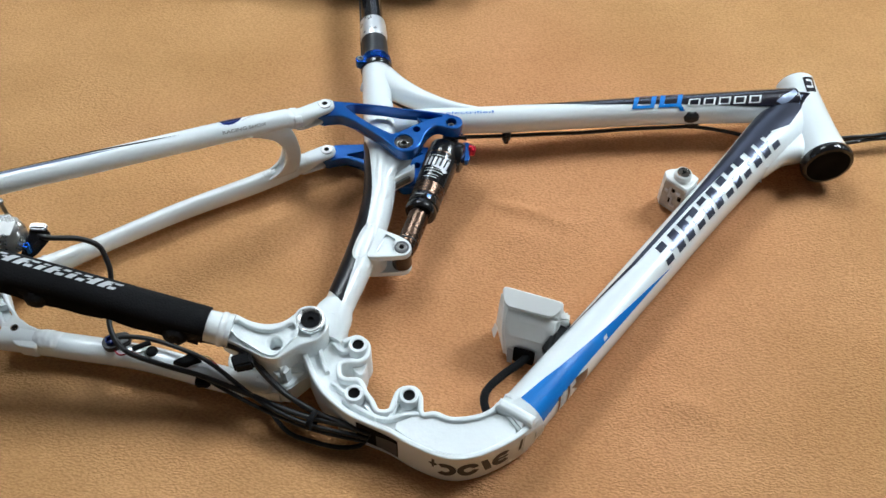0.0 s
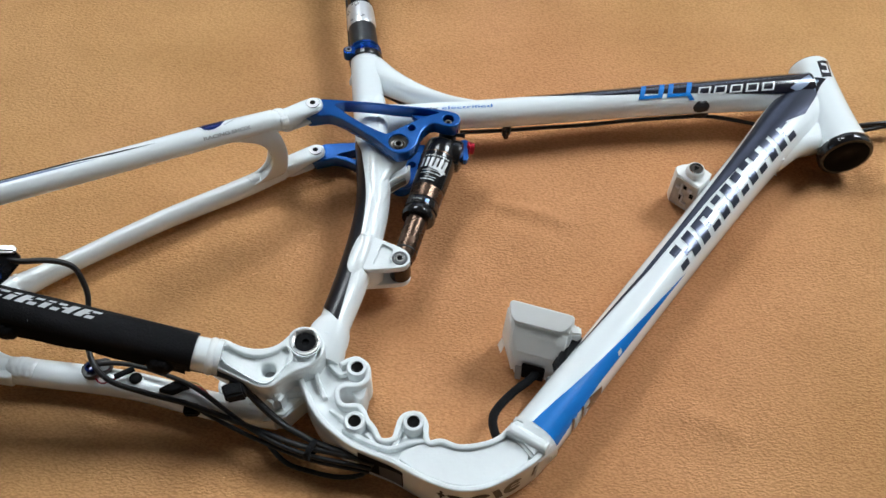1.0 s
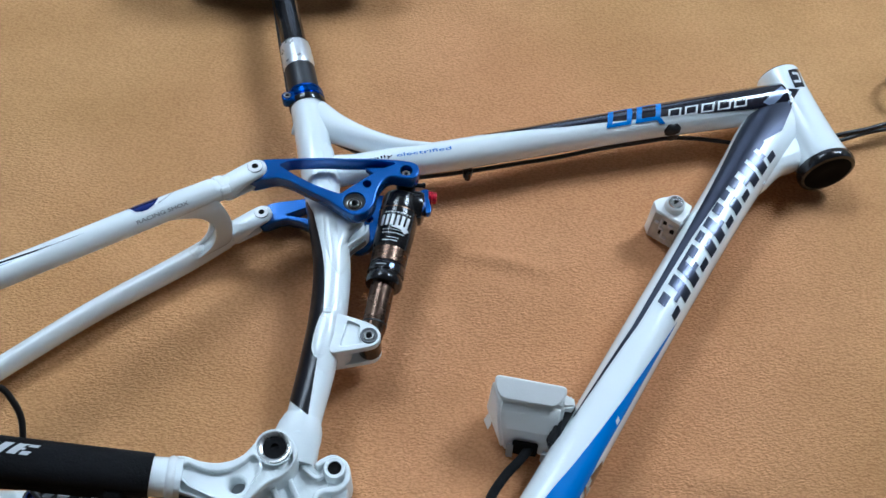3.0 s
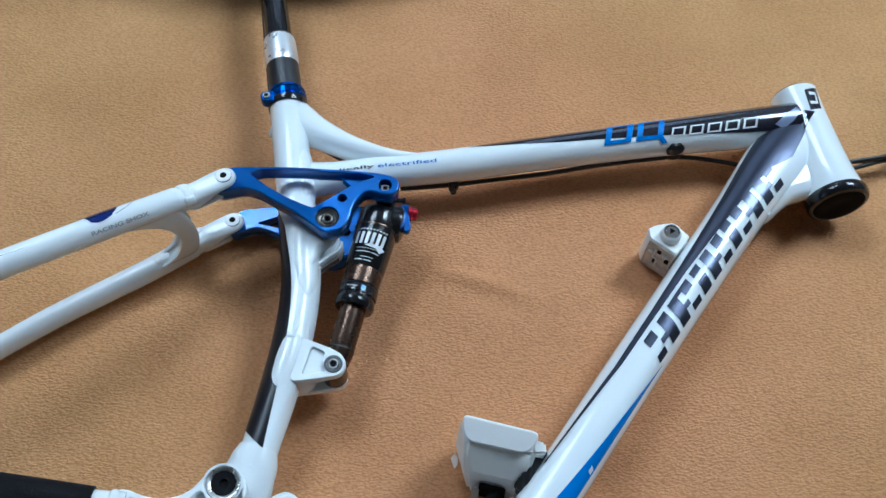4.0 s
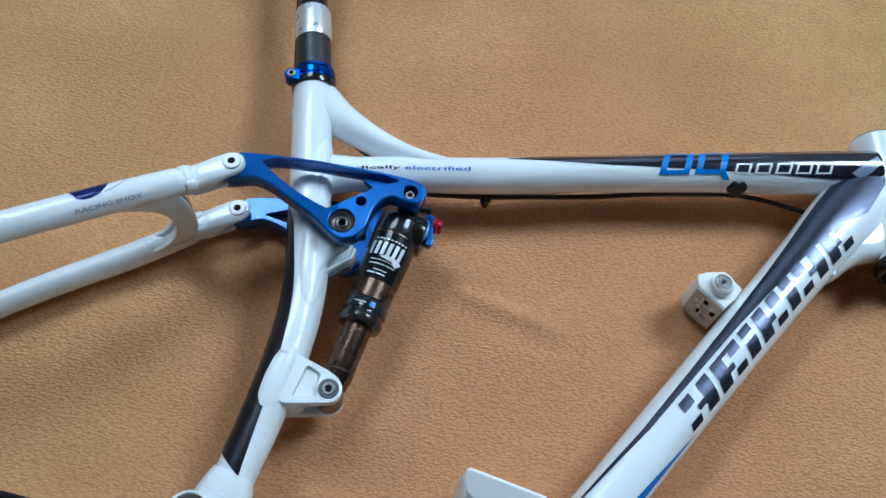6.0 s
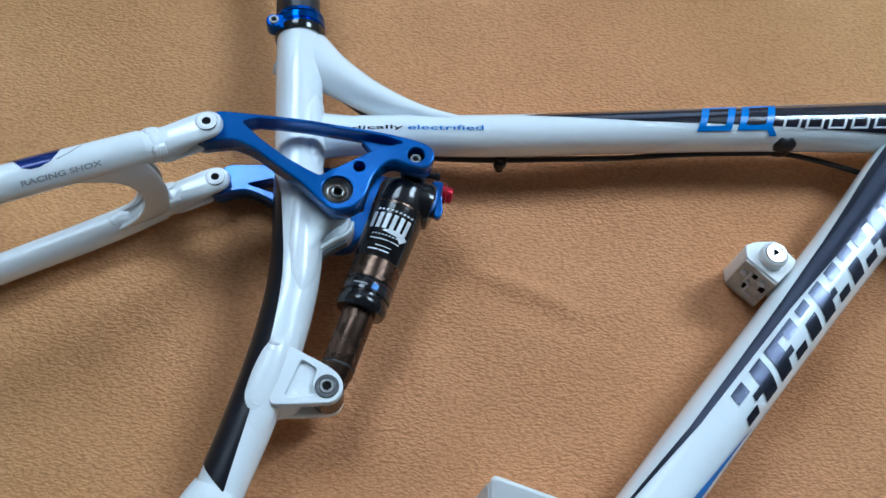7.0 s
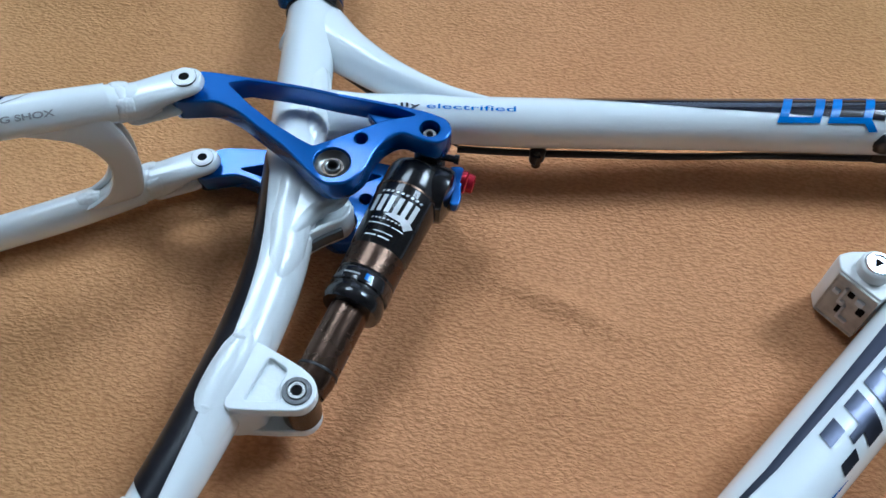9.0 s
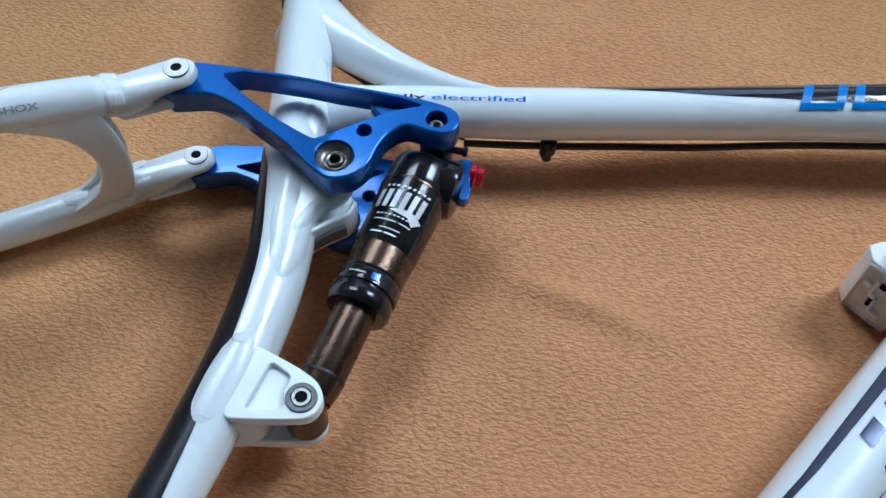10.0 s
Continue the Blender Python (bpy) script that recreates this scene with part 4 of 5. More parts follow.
def stay_bridge():
    """The bowed bridge that joins the two stays: two plates with a recessed web between them."""
    rows = [(-0.214, 0.797, 0.114, 0.031), (-0.200, 0.803, 0.101, 0.0190), (-0.190, 0.8065, 0.088, 0.0124), (-0.1845, 0.809, 0.064, 0.0096), (-0.188, 0.807, 0.042, 0.0112), (-0.196, 0.8050, 0.029, 0.0160), (-0.206, 0.8035, 0.020, 0.021)]
    along = Vector((0.87, 0.49, 0)).normalized()
    across = Vector((0, 0, 1)).cross(along).normalized()

    def plate(offset, thick, inset):
        bm = bmesh.new()
        loops = []
        for r in spline(rows, 8):
            c = Vector(r[:3]) + across * offset
            corners = []
            for k in range(16):
                a = 2 * math.pi * k / 16
                u, v = math.cos(a), math.sin(a)
                corners.append(bm.verts.new(c + across * thick * math.copysign(abs(u) ** 0.45, u) + along * (r[3] - inset) * math.copysign(abs(v) ** 0.45, v)))
            loops.append(corners)
        for a, b in zip(loops, loops[1:]):
            for k in range(16):
                bm.faces.new((a[k], a[(k + 1) % 16], b[(k + 1) % 16], b[k]))
        bm.faces.new(loops[0][::-1])
        bm.faces.new(loops[-1])
        return bm

    bridge = part("stay_bridge", plate(-0.0068, 0.0024, 0.0), WHITE, bike, "white bowed bridge between the stays")
    part("back_plate", plate(0.0068, 0.0024, 0.0), WHITE, bridge)
    part("web", plate(0.0, 0.0060, 0.0042), WHITE, bridge)
    weld_pad(LOW_STAY, 0.300, 0.3215, -30, 40, 0.0008, bridge, 1.9, 0.0003)
    weld_pad(LOW_STAY, 0.333, 0.3440, -5, 55, 0.0016, bridge, 4.4, 0.0003)
    return bridge


stay_bridge()

# ---- shock mounts on the seat tube ----
PIVOT_LUG = rounded([(-0.080, 0.830), (-0.055, 0.825), (-0.033, 0.813), (-0.033, 0.796), (-0.050, 0.784), (-0.058, 0.762), (-0.065, 0.749), (-0.074, 0.750), (-0.079, 0.772)])
lug = part("pivot_lug", prism(PIVOT_LUG, 0.050, 0.0668, bevel=0.0055), WHITE, bike, "white welded pivot lug")
part("lower_cheek", prism(PIVOT_LUG, 0.026, 0.038, bevel=0.003), WHITE, lug)
part("rib", wall_strip([(-0.066, 0.7590), (-0.047, 0.7765), (-0.034, 0.7860), (-0.031, 0.7960)], 0.0032, 0.0330, 0.0560, 0.0014), CAST, lug)
# solid dark strip stands in for the shade in the lug's hollow
part("pocket", wall_strip([(-0.0600, 0.7608), (-0.046, 0.7732), (-0.0345, 0.7815)], 0.0026, 0.0400, 0.0490, 0.0005), PORT_GREY, lug)

MOUNT = fillet([(-0.0765, 0.6450), (-0.052, 0.6470), (-0.030, 0.6500), (-0.0245, 0.660), (-0.0285, 0.670), (-0.038, 0.6765), (-0.066, 0.6890), (-0.0735, 0.6885)], 0.006)
POCKET = fillet([(-0.0445, 0.6730), (-0.0570, 0.6800), (-0.0660, 0.6515), (-0.0445, 0.6540), (-0.0480, 0.6630)], 0.0035)
mount = part("shock_mount", prism(MOUNT, 0.0575, 0.0620, [POCKET[::-1]], 0.0009), CAST, bike, "white shock mount with triangular pocket")
part("cheek", prism(MOUNT, 0.0535, 0.0585, bevel=0.0008), CAST, mount)
part("lower_cheek", prism(MOUNT, 0.022, 0.0305, bevel=0.0015), CAST, mount)
part("web", prism(rounded([(-0.096, 0.652), (-0.082, 0.642), (-0.056, 0.6475), (-0.054, 0.664), (-0.066, 0.684), (-0.088, 0.692)]), 0.024, 0.057), CAST, mount)
part("weld", Tube([(-0.0725, 0.7000, 0.0590, 0.0040, 0.0040), (-0.0750, 0.6910, 0.0580, 0.0095, 0.0082), (-0.0795, 0.6730, 0.0570, 0.0118, 0.0094), (-0.0845, 0.6530, 0.0560, 0.0118, 0.0094), (-0.0880, 0.6410, 0.0552, 0.0100, 0.0084), (-0.0900, 0.6330, 0.0550, 0.0045, 0.0045)], 8).mesh(32), WELD, mount)
for k in range(9):
    part("weld", Tube([(-0.0762 - 0.0012 * k + d * 0.2, 0.6890 - 0.0055 * k + d, 0.0649 - 0.0003 * k, w, w * 0.45) for d, w in ((-0.0034, 0.0016), (0.0, 0.0046), (0.0034, 0.0016))], 6).mesh(16, rings=8), WELD, mount)
socket_bolt(mount, -0.037, 0.661, 0.0636, 0.0056, STEEL, PORT_GREY, 0.0086)


weld_pad(SEAT, 0.268, 0.356, -80, 6, 0.0010, mount, 3.1, 0.0002)
weld_pad(SEAT, 0.140, 0.246, -72, 16, 0.0018, lug, 7.7, 0.0002)
weld_pad(LOW_CHAIN, 0.036, 0.070, -70, 60, 0.0022, chain_stay_low, 2.8, 0.0008)
weld_pad(LOW_STAY, 0.018, 0.075, -60, 50, 0.0012, seat_stay_low, 6.1, 0.0006)
weld_pad(SEAT, 0.070, 0.142, -92, -22, 0.0030, top_tube, 5.2, 0.0009)


# ---- shock absorber ----
SA, SB = Vector((-0.037, 0.661, 0.043)), Vector((0.014, 0.848, 0.047))
shock = part("shock_absorber", lathe(SA, SB, [(0.088, 0.0), (0.088, 0.0180), (0.090, 0.0188), (0.107, 0.0190), (0.1085, 0.0197), (0.150, 0.0216), (0.1535, 0.0218), (0.1535, 0)], 56), CAN_BLACK, bike, "black and bronze air shock absorber")
part("shaft", lathe(SA, SB, [(0.006, 0), (0.008, 0.0110), (0.014, 0.0120), (0.016, 0.0126), (0.092, 0.0126), (0.092, 0)], 48), BRONZE, shock, "bronze shock shaft")
part("shaft_ring", lathe(SA, SB, [(0.021, 0.0125), (0.0213, 0.01295), (0.0228, 0.01295), (0.023, 0.0125)], 40), RUBBER, shock)
part("collar", lathe(SA, SB, [(0.0655, 0.0127), (0.0660, 0.0182), (0.0685, 0.0196), (0.0725, 0.0196), (0.0750, 0.0190), (0.0765, 0.0184), (0.080, 0.0184)], 48), CAN_BLACK, shock, "black air can seal collar")
part("band", lathe(SA, SB, [(0.0785, 0.0186), (0.0790, 0.0196), (0.0865, 0.0196), (0.0885, 0.0188), (0.0890, 0.018)], 48), BLACK, shock)
part("can_sleeve", lathe(SA, SB, [(0.0895, 0.018), (0.0900, 0.0189), (0.1065, 0.0192), (0.1070, 0.0185)], 48), BRONZE, shock, "bronze air can sleeve")
part("trim_ring", lathe(SA, SB, [(0.1530, 0.0205), (0.1532, 0.0221), (0.1546, 0.0221), (0.1550, 0.0205)], 48), BRONZE, shock, "thin bronze ring")
part("cap", lathe(SA, SB, [(0.1550, 0), (0.1550, 0.0212), (0.158, 0.0217), (0.1715, 0.0217), (0.1750, 0.0210), (0.1775, 0.0185), (0.1785, 0.0140), (0.179, 0)], 48), BLACK, shock, "black end cap")
part("eyelet", lathe((0.014, 0.8455, 0.030), (0.014, 0.8455, 0.068), [(0, 0), (0, 0.0105), (0.036, 0.0105), (0.0365, 0)], 32), BLACK_MATT, shock)
part("eyelet", lathe((-0.037, 0.661, 0.0315), (-0.037, 0.661, 0.0545), [(0, 0), (0, 0.0118), (0.0225, 0.0118), (0.023, 0)], 32), DARK_BRONZE, shock)
part("neck", hull([(0.002, 0.829, 0.036), (0.022, 0.826, 0.036), (0.002, 0.829, 0.058), (0.022, 0.826, 0.058), (0.005, 0.846, 0.036), (0.024, 0.842, 0.036), (0.005, 0.846, 0.058), (0.024, 0.842, 0.058)], 0.003), BLACK_MATT, shock)

CAN = Tube([(*(SA + (SB - SA).normalized() * s), r, r) for s, r in ((0.088, 0.0192), (0.107, 0.0194), (0.128, 0.0208), (0.152, 0.0219))], 6)
# plain white label shapes on the can
LABEL = [(0.0568, 0.0584, -36 + 9 * k, -31 + 9 * k) for k in range(9)] + [(0.0360, 0.0370, -32 + 7.5 * k, -28 + 7.5 * k) for k in range(9)]
LABEL += [(0.0322, 0.0330, -34, 8), (0.0322, 0.0330, 12, 34), (0.0268, 0.0275, -16, 20), (0.0232, 0.0243, -30, -8), (0.0232, 0.0243, -4, 18)]
LABEL += [(0.0415, 0.0545, -44 + 15 * k, -35 + 15 * k) for k in range(6)]
for a, b, c, d in LABEL:
    part("label_mark", CAN.decal([[(a, c), (a, d), (b, d + 2), (b, c + 2)]], off=0.0005), DECAL_WHITE, shock)
part("label_mark", CAN.decal([[(0.0340, 34), (0.039, 48), (0.0420, 34), (0.0422, 6), (0.0400, -12), (0.0385, 6), (0.0380, 22)]], off=0.0006), DECAL_WHITE, shock)
part("band_mark", Tube([(*(SA + (SB - SA).normalized() * s), 0.0197, 0.0197) for s in (0.078, 0.083, 0.088)], 4).decal([[(0.0025, 12), (0.0025, 26), (0.0070, 26), (0.0070, 12)]]), SKY_BLUE, shock, "small blue mark")
part("band_mark", Tube([(*(SA + (SB - SA).normalized() * s), 0.0197, 0.0197) for s in (0.078, 0.083, 0.088)], 4).decal([[(0.0040, -30), (0.0040, 2), (0.0052, 2), (0.0052, -30)]]), DECAL_GREY, shock)
valve = part("valve_body", lathe((0.008, 0.823, 0.045), (0.040, 0.816, 0.044), [(0, 0), (0, 0.0195), (0.018, 0.0195), (0.0225, 0.0180), (0.0250, 0.0120), (0.0255, 0.0080), (0.030, 0.0075), (0.030, 0)], 36), CAN_BLACK, shock, "black valve body")
part("barrel", lathe((0.016, 0.8385, 0.0625), (0.0345, 0.8375, 0.0620), [(0, 0), (0, 0.0024), (0.015, 0.0024), (0.0155, 0.0032), (0.0185, 0.0032), (0.0188, 0.0014), (0.0188, 0)], 20), BLACK, shock)
part("lever", prism(rounded([(0.0285, 0.8385), (0.0375, 0.8395), (0.0400, 0.833), (0.0375, 0.823), (0.0395, 0.812), (0.0370, 0.806), (0.0315, 0.8065), (0.0325, 0.815), (0.0325, 0.825), (0.0280, 0.832)]), 0.046, 0.0535), BLUE, shock, "blue lever")
part("knob", lathe((0.037, 0.8305, 0.048), (0.050, 0.8290, 0.047), [(0, 0), (0, 0.0078), (0.0035, 0.0082), (0.0045, 0.0070), (0.0085, 0.0066), (0.0095, 0.005), (0.0095, 0)], 14), RED, shock, "red knob")

# ---- motor bracket ----
OUTER = [(-0.118, 0.600), (-0.130, 0.582), (-0.139, 0.560), (-0.136, 0.532), (-0.124, 0.505), (-0.110, 0.481), (-0.091, 0.463), (-0.071, 0.450), (-0.036, 0.436), (-0.012, 0.423), (0.014, 0.4125), (0.035, 0.410), (0.058, 0.4155), (0.085, 0.430), (0.103, 0.4435), (0.114, 0.456)]
INNER = [(0.098, 0.472), (0.082, 0.476), (0.067, 0.462), (0.050, 0.4545), (0.027, 0.4515), (0.010, 0.457), (-0.002, 0.4555), (-0.0055, 0.464), (-0.006, 0.475), (-0.0125, 0.4845), (-0.0235, 0.4845), (-0.030, 0.479), (-0.033, 0.469), (-0.037, 0.4585), (-0.049, 0.4575), (-0.056, 0.469),
         (-0.063, 0.478), (-0.067, 0.487), (-0.073, 0.4925), (-0.086, 0.4925), (-0.0925, 0.498), (-0.094, 0.509), (-0.087, 0.514), (-0.073, 0.515), (-0.065, 0.523), (-0.066, 0.536), (-0.076, 0.544), (-0.086, 0.5415), (-0.093, 0.537), (-0.097, 0.541), (-0.092, 0.556), (-0.091, 0.572), (-0.096, 0.592)]


def bracket():
    body = part("motor_bracket", prism(rounded(OUTER + INNER, 1), 0.024, 0.0440, bevel=0.001), CAST, bike, "white cast motor bracket with open pockets")
    part("outer_wall", wall_strip(OUTER[2:], 0.0060, 0.0, 0.0545, 0.0018, 6), CAST, body)
    part("inner_wall", wall_strip(INNER[:29], 0.0056, 0.008, 0.0540, 0.0018, 6), CAST, body)
    for x, y, z in ((-0.0757, 0.5330, 0.0570), (-0.0748, 0.4755, 0.0560), (-0.0178, 0.4755, 0.0560)):
        boss = part("boss", upright(x, y, [(0.004, 0), (0.004, 0.0118), (z - 0.008, 0.0112), (z - 0.0012, 0.0104), (z, 0.0094), (z, 0.0064), (z - 0.008, 0.0060), (z - 0.008, 0)], 36), CAST, body)
        part("thread", upright(x, y, [(z - 0.0078, 0), (z - 0.0070, 0.0059), (z - 0.0015, 0.00625), (z - 0.0020, 0.0045), (z - 0.0062, 0)], 28), DARK_HOLE, boss)
    part("boss_web", prism(rounded([(-0.0645, 0.530), (-0.0660, 0.508), (-0.072, 0.500), (-0.084, 0.515), (-0.082, 0.530)]), 0.004, 0.045), CAST, body)
    part("panel", prism(rounded([(-0.036, 0.4440), (-0.0059, 0.4575), (0.012, 0.4560), (0.0387, 0.4510), (0.0600, 0.4550), (0.0770, 0.4640), (0.0990, 0.4430), (0.0720, 0.4225), (0.0560, 0.4165), (0.0390, 0.4135), (0.0127, 0.4160), (-0.0140, 0.4275)], 1), 0.036, 0.0500, bevel=0.0012), CAST, body)
    # ribs
    part("rib", wall_strip([(-0.110, 0.556), (-0.117, 0.530), (-0.106, 0.502)], 0.0050, 0.034, 0.0500, 0.0016), CAST, body)
    part("rib", wall_strip([(-0.086, 0.470), (-0.060, 0.456), (-0.040, 0.4500), (-0.020, 0.4560), (-0.006, 0.4575)], 0.0045, 0.034, 0.0520, 0.0014), CAST, body)
    part("rib", wall_strip([(-0.100, 0.490), (-0.086, 0.4790), (-0.080, 0.4745)], 0.0035, 0.034, 0.0510), CAST, body)
    part("rib", wall_strip([(-0.063, 0.465), (-0.055, 0.456), (-0.050, 0.449)], 0.0035, 0.034, 0.0510), CAST, body)
    part("rib", wall_strip([(-0.028, 0.474), (-0.033, 0.460), (-0.037, 0.452)], 0.0035, 0.034, 0.0510), CAST, body)
    part("rib", wall_strip([(-0.104, 0.538), (-0.093, 0.528), (-0.086, 0.530)], 0.0035, 0.034, 0.0510), CAST, body)
    # socket for the down tube
    part("end_ridge", wall_strip([(0.074, 0.470), (0.092, 0.460), (0.111, 0.449)], 0.0115, 0.010, 0.0615, 0.0040, 6), CAST, body)
    part("tube_socket", hull([DOWN.point(0.014, a, 0.0028) for a in range(0, 360, 20)] + [(0.076, 0.466, 0.056), (0.100, 0.436, 0.054), (0.076, 0.466, 0.008), (0.100, 0.436, 0.008)], 0.003), CAST, body)
    part("neck_lug", Tube([(-0.1035, 0.5875, 0.045, 0.0172, 0.0172), (-0.1055, 0.581, 0.045, 0.0198, 0.0186), (-0.1080, 0.574, 0.0445, 0.0220, 0.0180), (-0.1130, 0.556, 0.043, 0.0215, 0.0160), (-0.1150, 0.545, 0.042, 0.0190, 0.0140)], 8, 2.4).mesh(40), CAST, body)
    return body


motor_bracket = bracket()


def side_marks(path, shapes, mat, parent, off=0.0034, name="decal", label=""):
    """Flat shapes in (metres along, height) on the outer face of the wall that follows path."""
    p = spline(path, 6)
    length = np.r_[0, np.cumsum(np.linalg.norm(np.diff(p, axis=0), axis=1))]

    def place(c):
        x, y = (np.interp(c.x, length, p[:, n]) for n in (0, 1))
        dx, dy = (np.interp(c.x + 0.004, length, p[:, n]) - np.interp(c.x - 0.004, length, p[:, n]) for n in (0, 1))
        k = math.hypot(dx, dy)
        return Vector((x + dy / k * off, y - dx / k * off, c.y))

    bm = bmesh.new()
    for shape in shapes:
        flat = bmesh.new()
        flat.faces.new([flat.verts.new((a, b, 0)) for a, b in shape])
        lay(flat, 0.006, 0.02)
        merge(bm, flat, place)
    return part(name, bm, mat, parent, label)


def hoop(s, z, rs, rz, ws, wz, a0=0, a1=360, n=22):
    """An open ring as quads in (metres along, height)."""
    at = lambda k, i: (s + (rs - ws * i) * math.cos(radians(a0 + (a1 - a0) * k / n)), z + (rz - wz * i) * math.sin(radians(a0 + (a1 - a0) * k / n)))
    return [[at(k, 0), at(k + 1, 0), at(k + 1, 1), at(k, 1)] for k in range(n)]


SIDE = OUTER[8:]
for s, a0, a1 in ((0.064, -130, 130), (0.087, 15, 345), (0.123, 40, 320)):
    side_marks(SIDE, hoop(s, 0.028, 0.0112, 0.0140, 0.0066, 0.0086, a0, a1), BLACK_MATT, motor_bracket, name="logo_shape")
side_marks(SIDE, [[(0.099, 0.041), (0.106, 0.041), (0.110, 0.026), (0.112, 0.015), (0.105, 0.015)], [(0.1175, 0.026), (0.130, 0.026), (0.130, 0.030), (0.1175, 0.030)]], BLACK_MATT, motor_bracket, name="logo_shape")
side_marks(SIDE, [[(0.047, 0.036), (0.052, 0.041), (0.057, 0.036), (0.052, 0.031)], [(0.0505, 0.046), (0.0535, 0.046), (0.0530, 0.028), (0.0510, 0.028)]], BLACK_MATT, motor_bracket, name="logo_shape")
side_marks(SIDE, [[(0.1435, 0.022), (0.147, 0.022), (0.148, 0.045), (0.1445, 0.045)], [(0.150, 0.022), (0.1535, 0.022), (0.1545, 0.045), (0.151, 0.045)]], BLACK_MATT, motor_bracket, name="logo_shape")
port = side_marks(OUTER[5:], [[(0.052, 0.012), (0.100, 0.008), (0.100, 0.046), (0.052, 0.050)]], DARK_HOLE, motor_bracket, 0.0036, "cable_port", "dark cable port in the outer wall")
side_marks(OUTER[5:], [[(0.074, 0.012), (0.099, 0.010), (0.099, 0.040), (0.074, 0.036)]], PORT_GREY, port, 0.0040, "insert")

# ---- chain stay arms and main pivot ----
ARM = rounded([(-0.2173, 0.5412), (-0.2048, 0.5455), (-0.1893, 0.5384), (-0.1717, 0.5365), (-0.1550, 0.5422), (-0.1449, 0.5539), (-0.1374, 0.5646), (-0.1260, 0.5694), (-0.1113, 0.5585), (-0.1052, 0.5410), (-0.1165, 0.5252), (-0.1344, 0.5179), (-0.1472, 0.5057), (-0.1546, 0.4978), (-0.1656, 0.4960), (-0.1776, 0.5007), (-0.2077, 0.5125), (-0.2201, 0.5186)])
ARM_POCKET = rounded([(-0.2032, 0.5395), (-0.1881, 0.5309), (-0.1705, 0.5284), (-0.1541, 0.5354), (-0.1465, 0.5437), (-0.1420, 0.5409), (-0.1378, 0.5312), (-0.1439, 0.5246), (-0.1532, 0.5080), (-0.1608, 0.5014), (-0.1726, 0.5049), (-0.2067, 0.5229)], 1)
PIVOT = (-0.1273, 0.5504)


def arm_rise(x, y):
    """The arm climbs from its pivot to the stay."""
    return max(0.0, PIVOT[0] - x) * 0.2


arm = part("pivot_arm", prism(ARM, 0.0665, 0.0755, [ARM_POCKET[::-1], ring_outline(*PIVOT, 0.0152)], 0.0016, arm_rise), CAST, bike, "white cast swingarm pivot arm")
part("web", prism(grown(ARM, -0.0008), 0.040, 0.0688, [ring_outline(-0.1603, 0.5190, 0.0072)], bevel=0.0030, lift=arm_rise), CAST, arm)
part("hole", upright(-0.1603, 0.5190, [(0.056, 0), (0.0562, 0.0073)], 28), DECAL_GREY, arm)
axle = part("pivot_axle", upright(*PIVOT, [(0.0, 0), (0.0, 0.0150), (0.0645, 0.0150), (0.0650, 0.0)], 40), CAST, arm)
part("washer", upright(*PIVOT, [(0.060, 0.0151), (0.0750, 0.0151), (0.0766, 0.0146), (0.0766, 0.0134), (0.0752, 0.0108), (0.066, 0.0104)], 44), CAST_SILVER, axle, "polished steel pivot washer")
part("bolt", upright(*PIVOT, [(0.064, 0.0104), (0.0743, 0.0104), (0.0749, 0.0098), (0.0743, 0.0084), (0.0741, 0.0040), (0.0712, 0.0036), (0.0712, 0)], 36), NEOPRENE, axle, "black main pivot bolt")
low_arm = part("pivot_arm", prism(ARM, 0.006, 0.028, bevel=0.003), CAST, bike, "white cast swingarm pivot arm near the blanket")
part("yoke", hull([(-0.178, 0.508, 0.020), (-0.150, 0.488, 0.020), (-0.140, 0.505, 0.020), (-0.160, 0.520, 0.020), (-0.178, 0.508, 0.060), (-0.152, 0.490, 0.060), (-0.142, 0.507, 0.060), (-0.162, 0.520, 0.060)], 0.006, 3), CAST, low_arm)
part("yoke_end", hull([LOW_CHAIN.point(LOW_CHAIN.length[-1] - 0.03, a, 0.001) for a in range(0, 360, 24)] + [(-0.146, 0.486, 0.006), (-0.128, 0.508, 0.006), (-0.146, 0.486, 0.038), (-0.128, 0.508, 0.038), (-0.112, 0.520, 0.010), (-0.112, 0.520, 0.034)], 0.004), WHITE, low_arm)

# ---- chain stay cover ----
COVER = Tube([(-0.68, 0.5866, 0.1969, 0.0200, 0.0200), (-0.50, 0.5630, 0.1550, 0.0200, 0.0200), (-0.36, 0.5446, 0.1224, 0.0197, 0.0197), (-0.290, 0.5354, 0.1061, 0.0194, 0.0194), (-0.2295, 0.5278, 0.0921, 0.0188, 0.0188)], power=2.2)


